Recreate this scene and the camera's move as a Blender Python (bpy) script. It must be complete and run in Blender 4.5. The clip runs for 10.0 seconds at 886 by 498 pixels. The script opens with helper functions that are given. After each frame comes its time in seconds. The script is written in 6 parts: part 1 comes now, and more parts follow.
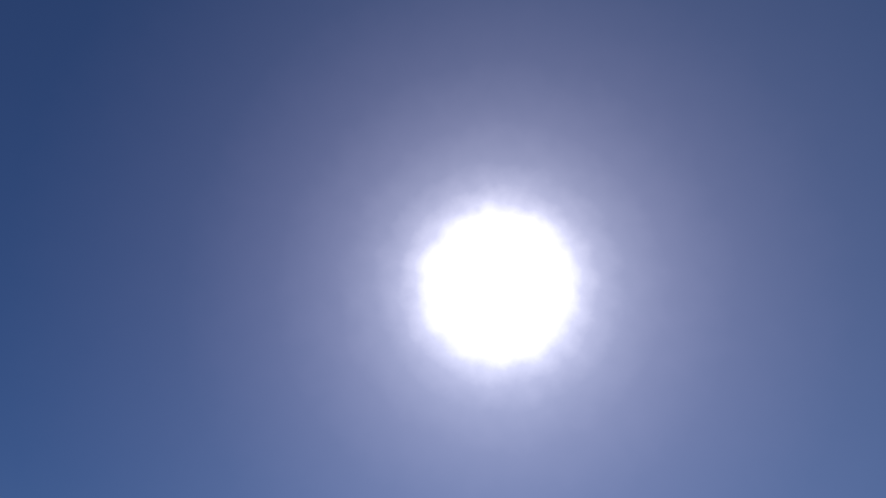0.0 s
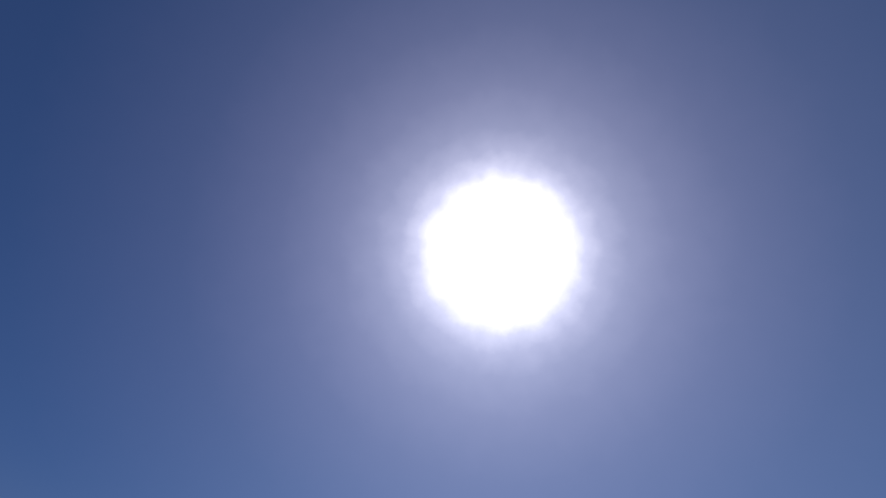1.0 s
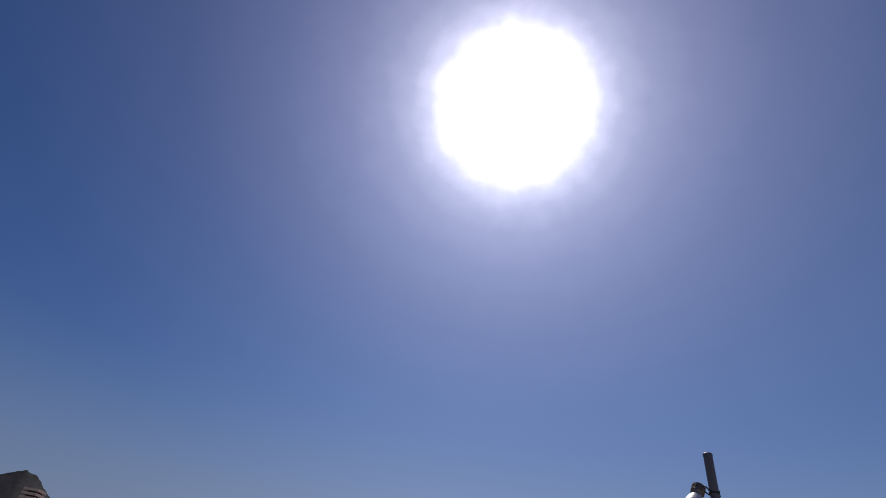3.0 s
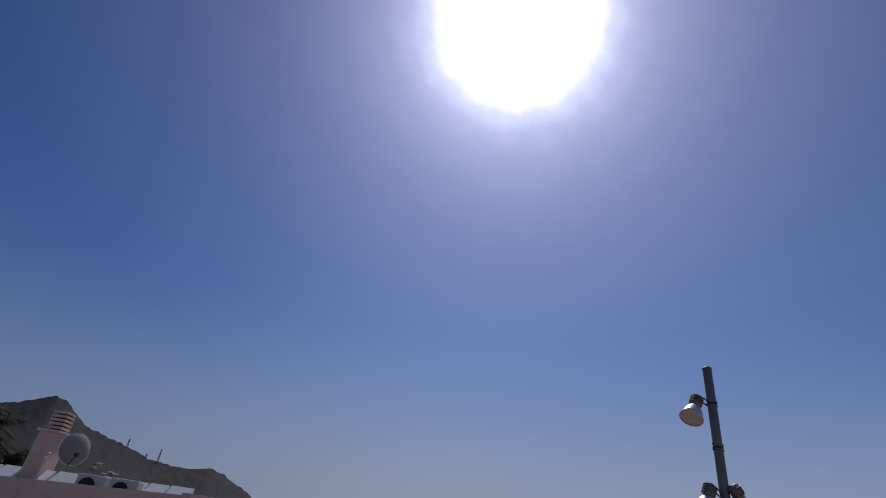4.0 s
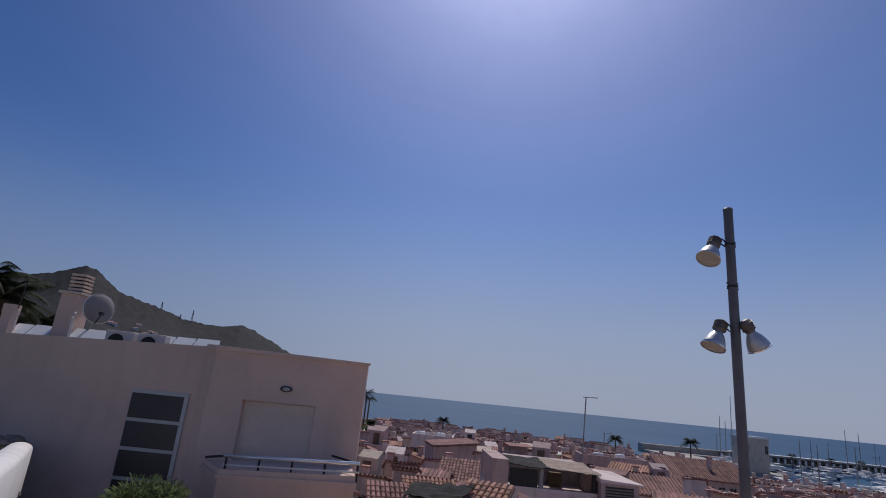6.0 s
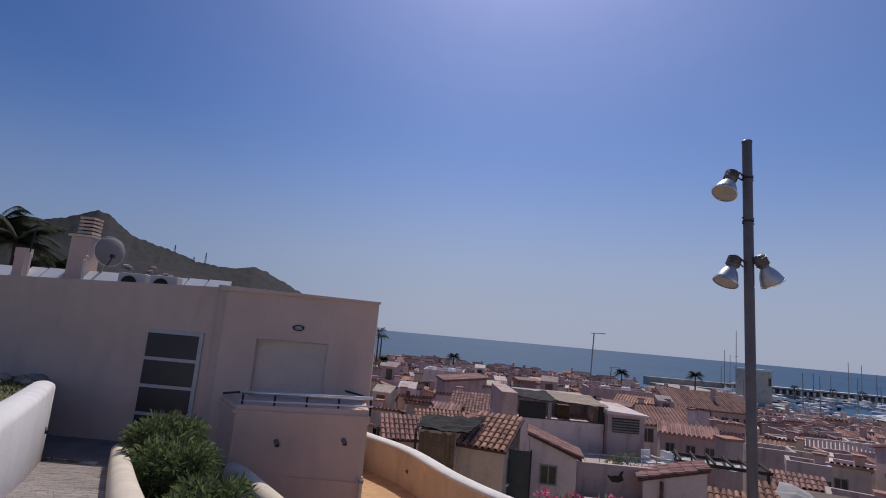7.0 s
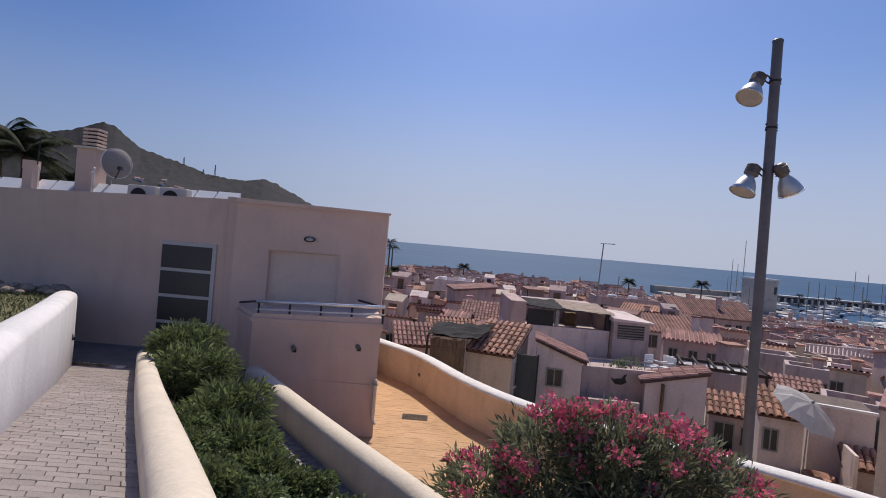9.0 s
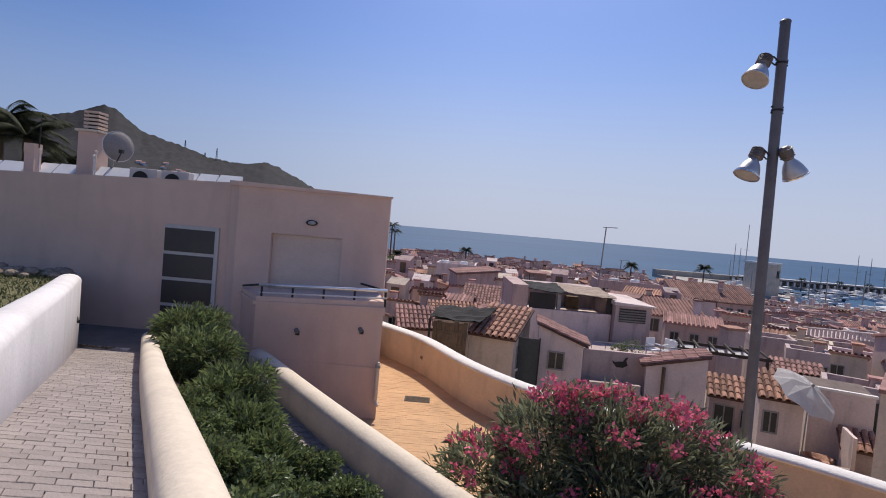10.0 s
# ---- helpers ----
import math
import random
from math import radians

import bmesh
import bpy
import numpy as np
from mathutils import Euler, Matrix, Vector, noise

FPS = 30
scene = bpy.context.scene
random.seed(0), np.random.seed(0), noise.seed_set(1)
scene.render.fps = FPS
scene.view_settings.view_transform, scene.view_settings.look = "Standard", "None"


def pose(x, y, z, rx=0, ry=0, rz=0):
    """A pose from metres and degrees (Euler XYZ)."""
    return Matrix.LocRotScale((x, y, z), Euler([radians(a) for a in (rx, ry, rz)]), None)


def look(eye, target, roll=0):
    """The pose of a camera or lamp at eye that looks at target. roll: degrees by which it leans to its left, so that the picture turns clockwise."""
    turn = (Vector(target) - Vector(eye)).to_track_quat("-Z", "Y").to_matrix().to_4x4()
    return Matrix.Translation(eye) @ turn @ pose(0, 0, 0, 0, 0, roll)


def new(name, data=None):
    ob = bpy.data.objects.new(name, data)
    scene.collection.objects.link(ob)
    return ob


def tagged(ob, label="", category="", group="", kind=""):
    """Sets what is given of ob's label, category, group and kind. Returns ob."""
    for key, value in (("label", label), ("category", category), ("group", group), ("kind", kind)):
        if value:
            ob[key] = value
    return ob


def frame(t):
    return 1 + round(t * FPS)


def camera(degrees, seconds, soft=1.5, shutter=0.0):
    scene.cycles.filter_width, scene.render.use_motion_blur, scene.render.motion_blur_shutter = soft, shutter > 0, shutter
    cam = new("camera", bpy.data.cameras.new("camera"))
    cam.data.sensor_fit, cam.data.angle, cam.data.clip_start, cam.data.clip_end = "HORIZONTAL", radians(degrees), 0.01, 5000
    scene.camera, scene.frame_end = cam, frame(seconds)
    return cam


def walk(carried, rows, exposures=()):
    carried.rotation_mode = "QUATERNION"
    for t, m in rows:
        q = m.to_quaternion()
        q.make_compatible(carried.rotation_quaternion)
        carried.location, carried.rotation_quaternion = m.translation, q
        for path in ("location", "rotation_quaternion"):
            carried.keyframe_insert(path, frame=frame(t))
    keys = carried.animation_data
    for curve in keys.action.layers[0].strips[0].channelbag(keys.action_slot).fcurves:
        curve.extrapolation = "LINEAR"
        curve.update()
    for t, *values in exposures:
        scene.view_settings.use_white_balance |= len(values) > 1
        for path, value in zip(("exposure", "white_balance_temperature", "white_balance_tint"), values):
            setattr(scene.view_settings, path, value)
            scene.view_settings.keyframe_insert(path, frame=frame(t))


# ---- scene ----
cam = camera(79.06, 10.0, soft=1.0)
# seconds, forward, heading to the left, tilt up, lean
WAY = [(0.0, -0.92, 4.14, 56.87, 10.5), (0.5, -0.92, 3.87, 55.94, 10.5), (1.0, -0.92, 3.49, 53.34, 10.6), (1.5, -0.92, 3.05, 50.75, 10.7),
       (2.0, -0.92, 2.42, 47.10, 10.8), (2.5, -0.92, 1.85, 42.40, 10.8), (4.0, -0.87, 0.31, 30.28, 8.32), (4.5, -0.74, -0.17, 26.30, 7.58),
       (5.0, -0.58, -0.60, 22.90, 7.05), (5.5, -0.41, -0.72, 19.03, 6.36), (6.0, -0.26, -0.67, 15.45, 5.80), (7.5, -0.06, -0.20, 6.18, 4.98),
       (8.0, -0.03, -0.10, 3.72, 4.94), (8.5, -0.01, -0.08, 1.52, 4.93), (9.0, 0.0, -0.09, -0.50, 4.94), (9.5, 0.0, -0.07, -1.82, 5.0),
       (10.0, 0.0, 0.0, -2.26, 4.98)]


def aimed(y, yaw, pitch, roll):
    a, p = radians(yaw), radians(pitch)
    ahead = Vector((-math.sin(a) * math.cos(p), math.cos(a) * math.cos(p), math.sin(p)))
    eye = Vector((0, y, 0))
    return look(eye, eye + ahead, roll)


EXPOSURES = [(0.0, -0.83, 7000, 10), (1.5, -0.80, 7000, 10), (2.5, -0.73, 7000, 10), (4.0, -0.75, 6800, 10), (4.5, -0.74, 6700, 10), (5.0, -0.70, 6650, 10), (6.0, -0.54, 6650, 10),
             (7.5, -0.25, 6900, 11), (8.0, -0.16, 7000, 11), (9.0, 0.03, 7050, 11), (10.0, 0.18, 7100, 11)]
walk(cam, [(t, aimed(*row)) for t, *row in WAY], EXPOSURES)

# ---- light ----
SUN_UP, SUN_RIGHT = radians(53.65), radians(6.63)
SUN_WAY = Vector((math.sin(SUN_RIGHT) * math.cos(SUN_UP), math.cos(SUN_RIGHT) * math.cos(SUN_UP), math.sin(SUN_UP)))
world = bpy.data.worlds.new("sky")
scene.world = world
world.use_nodes = True
wn, wl = world.node_tree.nodes, world.node_tree.links
wn.clear()
sky = wn.new("ShaderNodeTexSky")
sky.sky_type, sky.sun_disc = "NISHITA", False
sky.sun_elevation, sky.sun_rotation = SUN_UP, SUN_RIGHT
sky.altitude, sky.air_density, sky.dust_density, sky.ozone_density = 20, 1.0, 0.6, 2.0
bg = wn.new("ShaderNodeBackground")
bg.inputs["Strength"].default_value = 0.1
# a clear deep blue that pales into haze above the sea
where = wn.new("ShaderNodeTexCoord")
blue = wn.new("ShaderNodeVectorMath")
blue.operation = "MULTIPLY"
blue.inputs[1].default_value = (0.55, 0.72, 1.06)
wl.new(sky.outputs[0], blue.inputs[0])
level = wn.new("ShaderNodeSeparateXYZ")
wl.new(where.outputs["Generated"], level.inputs[0])
haze = wn.new("ShaderNodeMapRange")
haze.interpolation_type = "SMOOTHERSTEP"
haze.inputs["From Min"].default_value, haze.inputs["From Max"].default_value = -0.02, 0.42
haze.inputs["To Min"].default_value, haze.inputs["To Max"].default_value = 0.92, 0.0
wl.new(level.outputs["Z"], haze.inputs["Value"])
pale = wn.new("ShaderNodeMix")
pale.data_type = "RGBA"
wl.new(haze.outputs[0], pale.inputs[0])
wl.new(blue.outputs[0], pale.inputs[6])
pale.inputs[7].default_value = (4.25, 4.85, 6.6, 1)
# the sky deepens and turns bluer towards the left
quarter = wn.new("ShaderNodeMapRange")
quarter.interpolation_type = "SMOOTHSTEP"
quarter.inputs["From Min"].default_value, quarter.inputs["From Max"].default_value = -0.75, 0.12
wl.new(level.outputs["X"], quarter.inputs["Value"])
side_tint = wn.new("ShaderNodeMix")
side_tint.data_type = "RGBA"
side_tint.inputs[6].default_value, side_tint.inputs[7].default_value = (0.58, 0.68, 0.80, 1), (1, 1, 1, 1)
wl.new(quarter.outputs[0], side_tint.inputs[0])
deep = wn.new("ShaderNodeVectorMath")
deep.operation = "MULTIPLY"
wl.new(pale.outputs[2], deep.inputs[0])
wl.new(side_tint.outputs[2], deep.inputs[1])
wl.new(deep.outputs[0], bg.inputs[0])
# the sun's overexposed glare, painted as a wide ragged disc with a bright halo
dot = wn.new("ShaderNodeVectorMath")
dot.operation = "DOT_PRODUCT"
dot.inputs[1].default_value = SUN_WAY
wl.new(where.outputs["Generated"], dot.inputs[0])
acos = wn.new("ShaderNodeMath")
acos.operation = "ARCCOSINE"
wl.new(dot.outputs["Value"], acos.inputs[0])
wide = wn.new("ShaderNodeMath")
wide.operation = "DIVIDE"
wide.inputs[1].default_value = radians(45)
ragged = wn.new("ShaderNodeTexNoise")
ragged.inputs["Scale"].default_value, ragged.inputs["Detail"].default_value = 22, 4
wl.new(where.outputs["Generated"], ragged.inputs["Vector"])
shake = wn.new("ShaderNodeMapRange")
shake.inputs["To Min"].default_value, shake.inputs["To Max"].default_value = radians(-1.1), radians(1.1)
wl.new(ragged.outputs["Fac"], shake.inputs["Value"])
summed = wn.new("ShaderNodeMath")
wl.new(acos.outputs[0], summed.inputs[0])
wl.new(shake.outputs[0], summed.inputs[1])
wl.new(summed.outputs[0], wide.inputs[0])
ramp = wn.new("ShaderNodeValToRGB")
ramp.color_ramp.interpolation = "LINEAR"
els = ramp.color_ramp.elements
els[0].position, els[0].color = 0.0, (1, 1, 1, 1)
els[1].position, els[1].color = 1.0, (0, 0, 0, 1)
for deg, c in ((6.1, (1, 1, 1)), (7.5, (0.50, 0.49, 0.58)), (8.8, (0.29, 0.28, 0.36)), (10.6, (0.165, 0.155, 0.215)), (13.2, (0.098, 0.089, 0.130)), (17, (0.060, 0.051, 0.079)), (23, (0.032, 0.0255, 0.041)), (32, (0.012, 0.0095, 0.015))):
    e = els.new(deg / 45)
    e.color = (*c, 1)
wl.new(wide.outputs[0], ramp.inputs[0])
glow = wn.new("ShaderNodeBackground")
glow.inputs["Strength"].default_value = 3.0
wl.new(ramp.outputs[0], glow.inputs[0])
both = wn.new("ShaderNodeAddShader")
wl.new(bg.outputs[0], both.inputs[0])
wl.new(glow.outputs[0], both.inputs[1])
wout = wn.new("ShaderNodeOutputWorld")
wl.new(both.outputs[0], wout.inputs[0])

sun = new("sun", bpy.data.lights.new("sun", "SUN"))
sun.data.energy, sun.data.angle, sun.data.color = 3.4, radians(0.55), (1.0, 0.95, 0.87)
sun.matrix_world = look(SUN_WAY * 100, (0, 0, 0))


# ---- materials ----
def mat(name, colour, rough=0.85, vary=0.12, grain=40.0, blotch=1.2, bump=0.25, tint=None, metal=0.0, each=0.0, stain=0.0, spec=0.35, thin=0.0):
    """A plain surface with fine grain and broad blotches; each: how much pieces differ; stain: dark streaks and patches; thin: light that passes through a leaf."""
    m = bpy.data.materials.new(name)
    m.use_nodes = True
    n, l = m.node_tree.nodes, m.node_tree.links
    p = n["Principled BSDF"]
    p.inputs["Roughness"].default_value, p.inputs["Metallic"].default_value = rough, metal
    p.inputs["Specular IOR Level"].default_value = spec
    tc = n.new("ShaderNodeTexCoord")
    fine, broad = n.new("ShaderNodeTexNoise"), n.new("ShaderNodeTexNoise")
    fine.inputs["Scale"].default_value, broad.inputs["Scale"].default_value = grain, blotch
    fine.inputs["Detail"].default_value, broad.inputs["Detail"].default_value = 4, 6
    broad.inputs["Roughness"].default_value = 0.65
    for q in (fine, broad):
        l.new(tc.outputs["Object"], q.inputs["Vector"])
    dark = tuple(c * (1 - 2.2 * vary) for c in colour) if tint is None else tint
    light = tuple(min(1, c * (1 + 1.1 * vary)) for c in colour)
    r = n.new("ShaderNodeValToRGB")
    r.color_ramp.elements[0].position, r.color_ramp.elements[0].color = 0.28, (*dark, 1)
    r.color_ramp.elements[1].position, r.color_ramp.elements[1].color = 0.72, (*light, 1)
    l.new(broad.outputs["Fac"], r.inputs[0])
    g = n.new("ShaderNodeMapRange")
    g.inputs["To Min"].default_value, g.inputs["To Max"].default_value = 1 - vary * 1.3, 1 + vary * 1.3
    g.inputs["From Min"].default_value, g.inputs["From Max"].default_value = 0.25, 0.75
    l.new(fine.outputs["Fac"], g.inputs["Value"])
    mul = n.new("ShaderNodeVectorMath")
    mul.operation = "SCALE"
    l.new(r.outputs[0], mul.inputs[0])
    l.new(g.outputs[0], mul.inputs["Scale"])
    last = mul.outputs[0]
    if stain:
        st = n.new("ShaderNodeTexNoise")
        st.inputs["Scale"].default_value, st.inputs["Detail"].default_value = 1.0, 8
        mp = n.new("ShaderNodeMapping")
        mp.inputs["Scale"].default_value = (2.4, 2.4, 0.55)
        l.new(tc.outputs["Object"], mp.inputs[0])
        l.new(mp.outputs[0], st.inputs["Vector"])
        sr = n.new("ShaderNodeMapRange")
        sr.inputs["From Min"].default_value, sr.inputs["From Max"].default_value = 0.52, 0.72
        sr.inputs["To Min"].default_value, sr.inputs["To Max"].default_value = 1.0, 1.0 - stain
        l.new(st.outputs["Fac"], sr.inputs["Value"])
        m2 = n.new("ShaderNodeVectorMath")
        m2.operation = "SCALE"
        l.new(last, m2.inputs[0])
        l.new(sr.outputs[0], m2.inputs["Scale"])
        last = m2.outputs[0]
    if each:
        info = n.new("ShaderNodeObjectInfo")
        geo = n.new("ShaderNodeNewGeometry")
        add = n.new("ShaderNodeMath")
        l.new(info.outputs["Random"], add.inputs[0])
        l.new(geo.outputs["Random Per Island"], add.inputs[1])
        fr = n.new("ShaderNodeMath")
        fr.operation = "FRACT"
        l.new(add.outputs[0], fr.inputs[0])
        er = n.new("ShaderNodeMapRange")
        er.inputs["To Min"].default_value, er.inputs["To Max"].default_value = 1 - each, 1 + each
        l.new(fr.outputs[0], er.inputs["Value"])
        m3 = n.new("ShaderNodeVectorMath")
        m3.operation = "SCALE"
        l.new(last, m3.inputs[0])
        l.new(er.outputs[0], m3.inputs["Scale"])
        last = m3.outputs[0]
    l.new(last, p.inputs["Base Color"])
    if bump:
        b = n.new("ShaderNodeBump")
        b.inputs["Strength"].default_value, b.inputs["Distance"].default_value = bump, 0.02
        l.new(fine.outputs["Fac"], b.inputs["Height"])
        l.new(b.outputs[0], p.inputs["Normal"])
    if thin:
        through_leaf = n.new("ShaderNodeBsdfTranslucent")
        l.new(last, through_leaf.inputs["Color"])
        blend = n.new("ShaderNodeMixShader")
        blend.inputs[0].default_value = thin
        l.new(p.outputs[0], blend.inputs[1])
        l.new(through_leaf.outputs[0], blend.inputs[2])
        l.new(blend.outputs[0], n["Material Output"].inputs["Surface"])
    return m


M_STUCCO = mat("beige_stucco", (0.745, 0.54, 0.45), 0.92, 0.05, 55, 0.9, 0.25, stain=0.09)
M_STUCCO_LOW = mat("pink_beige_stucco", (0.75, 0.55, 0.44), 0.92, 0.06, 55, 1.1, 0.25, stain=0.12)
M_WHITE = mat("white_limewash", (0.76, 0.73, 0.72), 0.85, 0.05, 30, 1.5, 0.15, stain=0.10)
M_CREAM = mat("cream_limewash", (0.72, 0.62, 0.50), 0.85, 0.05, 26, 1.8, 0.25, stain=0.14)
M_PEACH = mat("peach_render", (0.72, 0.555, 0.39), 0.88, 0.07, 30, 1.5, 0.25, stain=0.20)
M_CAP = mat("white_coping", (0.80, 0.76, 0.72), 0.8, 0.05, 30, 2.0, 0.35, stain=0.1)
M_PAVER = mat("grey_paver", (0.315, 0.27, 0.256), 0.85, 0.12, 60, 1.2, 0.3, each=0.12, stain=0.24)
M_JOINT = mat("paver_joint", (0.235, 0.20, 0.185), 0.95, 0.2, 80, 3, 0.4)
# grey kept darker than the pavers, with some of the building's shadow in it
M_LANDING = mat("shaded_landing_grey", (0.22, 0.19, 0.18), 0.8, 0.15, 40, 2, 0.3)
M_ORANGE = mat("ochre_paving", (0.62, 0.38, 0.21), 0.85, 0.08, 45, 0.9, 0.3, each=0.03, stain=0.16)
M_OJOINT = mat("ochre_joint", (0.60, 0.365, 0.20), 0.95, 0.10, 60, 2, 0.3)
M_SOIL = mat("planting_soil", (0.10, 0.07, 0.05), 0.98, 0.3, 30, 3, 0.8)
M_LAWN = mat("mown_turf", (0.16, 0.15, 0.075), 0.95, 0.25, 30, 2, 0.6)
M_EARTH = mat("dry_earth", (0.28, 0.23, 0.18), 0.95, 0.2, 6, 0.2, 0.4)
M_GRASS = mat("grass_blades", (0.19, 0.20, 0.085), 0.8, 0.2, 10, 2, 0.0, each=0.35)
M_LEAF = mat("oleander_leaf", (0.195, 0.22, 0.135), 0.42, 0.15, 8, 1.5, 0.0, each=0.5, spec=0.5, thin=0.45)
M_LEAF2 = mat("hedge_leaf", (0.16, 0.205, 0.085), 0.42, 0.15, 8, 1.5, 0.0, each=0.55, spec=0.55, thin=0.4)
M_PETAL = mat("pink_petal", (0.80, 0.19, 0.29), 0.7, 0.12, 10, 3, 0.0, each=0.25, thin=0.3)
M_BARK = mat("brown_bark", (0.14, 0.10, 0.07), 0.95, 0.2, 30, 4, 0.7)
M_PALM = mat("palm_frond", (0.045, 0.055, 0.03), 0.8, 0.2, 8, 1, 0.0, each=0.4, spec=0.15, thin=0.2)
M_POLE = mat("grey_painted_steel", (0.16, 0.155, 0.17), 0.5, 0.1, 40, 3, 0.1, metal=0.3)
M_HOOD = mat("dark_cast_metal", (0.22, 0.20, 0.19), 0.55, 0.15, 30, 5, 0.15, metal=0.4)
M_SPUN = mat("spun_aluminium", (0.60, 0.60, 0.61), 0.42, 0.06, 20, 6, 0.05, metal=0.65)
M_RIM = mat("polished_rim", (0.85, 0.85, 0.85), 0.25, 0.03, 20, 6, 0.0, metal=0.9)
# opaque pale tone paints in the lit reflector behind the floodlight glass
M_GLASSF = mat("pale_lamp_glass", (0.48, 0.46, 0.45), 0.35, 0.08, 12, 5, 0.0)
M_RAIL = mat("polished_steel_rail", (0.92, 0.91, 0.90), 0.38, 0.04, 20, 3, 0.0, metal=1.0)
M_DARK = mat("dark_iron", (0.035, 0.033, 0.032), 0.6, 0.1, 20, 3, 0.1)
M_FRAME = mat("pale_door_frame", (0.55, 0.52, 0.50), 0.5, 0.04, 20, 3, 0.05)
M_PANE = mat("smoked_door_pane", (0.055, 0.045, 0.048), 0.4, 0.05, 10, 2, 0.0, spec=0.5)
M_SHUTTER = mat("pale_roller_shutter", (0.72, 0.56, 0.47), 0.7, 0.04, 30, 2, 0.1)
M_TILE = mat("terracotta_tile", (0.44, 0.235, 0.17), 0.85, 0.2, 25, 1.6, 0.35, each=0.35, stain=0.3)
M_TILE2 = mat("weathered_pink_tile", (0.41, 0.225, 0.20), 0.88, 0.2, 20, 1.2, 0.35, each=0.35, stain=0.35)
M_HOUSE = [mat("white_house_render", (0.72, 0.595, 0.565), 0.9, 0.07, 12, 0.7, 0.25, stain=0.35),
           mat("grey_white_render", (0.52, 0.41, 0.39), 0.9, 0.08, 12, 0.6, 0.25, stain=0.4),
           mat("cream_house_render", (0.68, 0.555, 0.445), 0.9, 0.07, 12, 0.7, 0.25, stain=0.4),
           mat("pinkish_house_render", (0.55, 0.40, 0.37), 0.9, 0.07, 12, 0.7, 0.25, stain=0.35)]
M_GATE = mat("grey_green_sheet_metal", (0.075, 0.085, 0.085), 0.6, 0.1, 10, 2, 0.1, stain=0.2)
# setts paler than the pavers: the sunlit strip is put into their colour
M_SETT = mat("sunlit_stone_sett", (0.50, 0.42, 0.37), 0.85, 0.12, 30, 4, 0.3, each=0.2)
M_DRY = mat("dry_leaf", (0.30, 0.21, 0.12), 0.9, 0.2, 10, 3, 0.0, each=0.4)
M_REDTILE = mat("dull_red_tile", (0.27, 0.145, 0.125), 0.9, 0.2, 20, 1.2, 0.35, each=0.3, stain=0.35)
# deck under the tiles darkened, so shade between sunlit tiles is in its colour
M_CHANNEL_SHADE = mat("shaded_tile_channel", (0.13, 0.07, 0.055), 0.9, 0.2, 25, 2, 0.3)
M_REED = mat("dry_reed_matting", (0.40, 0.31, 0.25), 0.95, 0.15, 30, 2, 0.4, stain=0.2)
M_WINDOW = mat("dark_window", (0.03, 0.032, 0.036), 0.2, 0.1, 6, 2, 0.0, spec=0.5)
M_WFRAME = mat("grey_window_frame", (0.30, 0.29, 0.28), 0.6, 0.06, 20, 2, 0.1)
M_WOOD = mat("weathered_board", (0.20, 0.14, 0.09), 0.9, 0.2, 20, 3, 0.4, stain=0.2)
M_DARKWOOD = mat("dark_stained_timber", (0.06, 0.045, 0.038), 0.85, 0.2, 20, 3, 0.3)
M_TARP = mat("dark_tarpaulin", (0.018, 0.017, 0.019), 0.9, 0.15, 10, 1, 0.2)
M_CLOTH = mat("white_canvas", (0.80, 0.79, 0.78), 0.9, 0.05, 40, 1.5, 0.2, thin=0.25)
M_HULL = mat("white_boat_hull", (0.78, 0.78, 0.78), 0.35, 0.05, 3, 0.4, 0.0)
M_NAVY = mat("navy_canvas", (0.03, 0.04, 0.07), 0.7, 0.1, 10, 1, 0.05)
M_STONE = mat("breakwater_stone", (0.42, 0.38, 0.34), 0.9, 0.15, 3, 0.2, 0.3)
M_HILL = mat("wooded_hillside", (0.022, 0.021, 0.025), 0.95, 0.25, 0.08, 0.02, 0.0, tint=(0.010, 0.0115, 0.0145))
M_ROCK = mat("brown_stone", (0.30, 0.24, 0.19), 0.95, 0.2, 20, 3, 0.5, each=0.25)
M_ROOFDECK = mat("grey_roof_deck", (0.19, 0.145, 0.125), 0.9, 0.15, 8, 0.6, 0.2, stain=0.3)
M_PLASTIC = mat("white_garden_plastic", (0.80, 0.80, 0.80), 0.5, 0.03, 20, 3, 0.0)
M_DISH = mat("grey_dish_paint", (0.30, 0.27, 0.255), 1.0, 0.06, 20, 2, 0.1)
M_AC = mat("air_conditioner_casing", (0.66, 0.60, 0.56), 0.6, 0.05, 20, 2, 0.05)


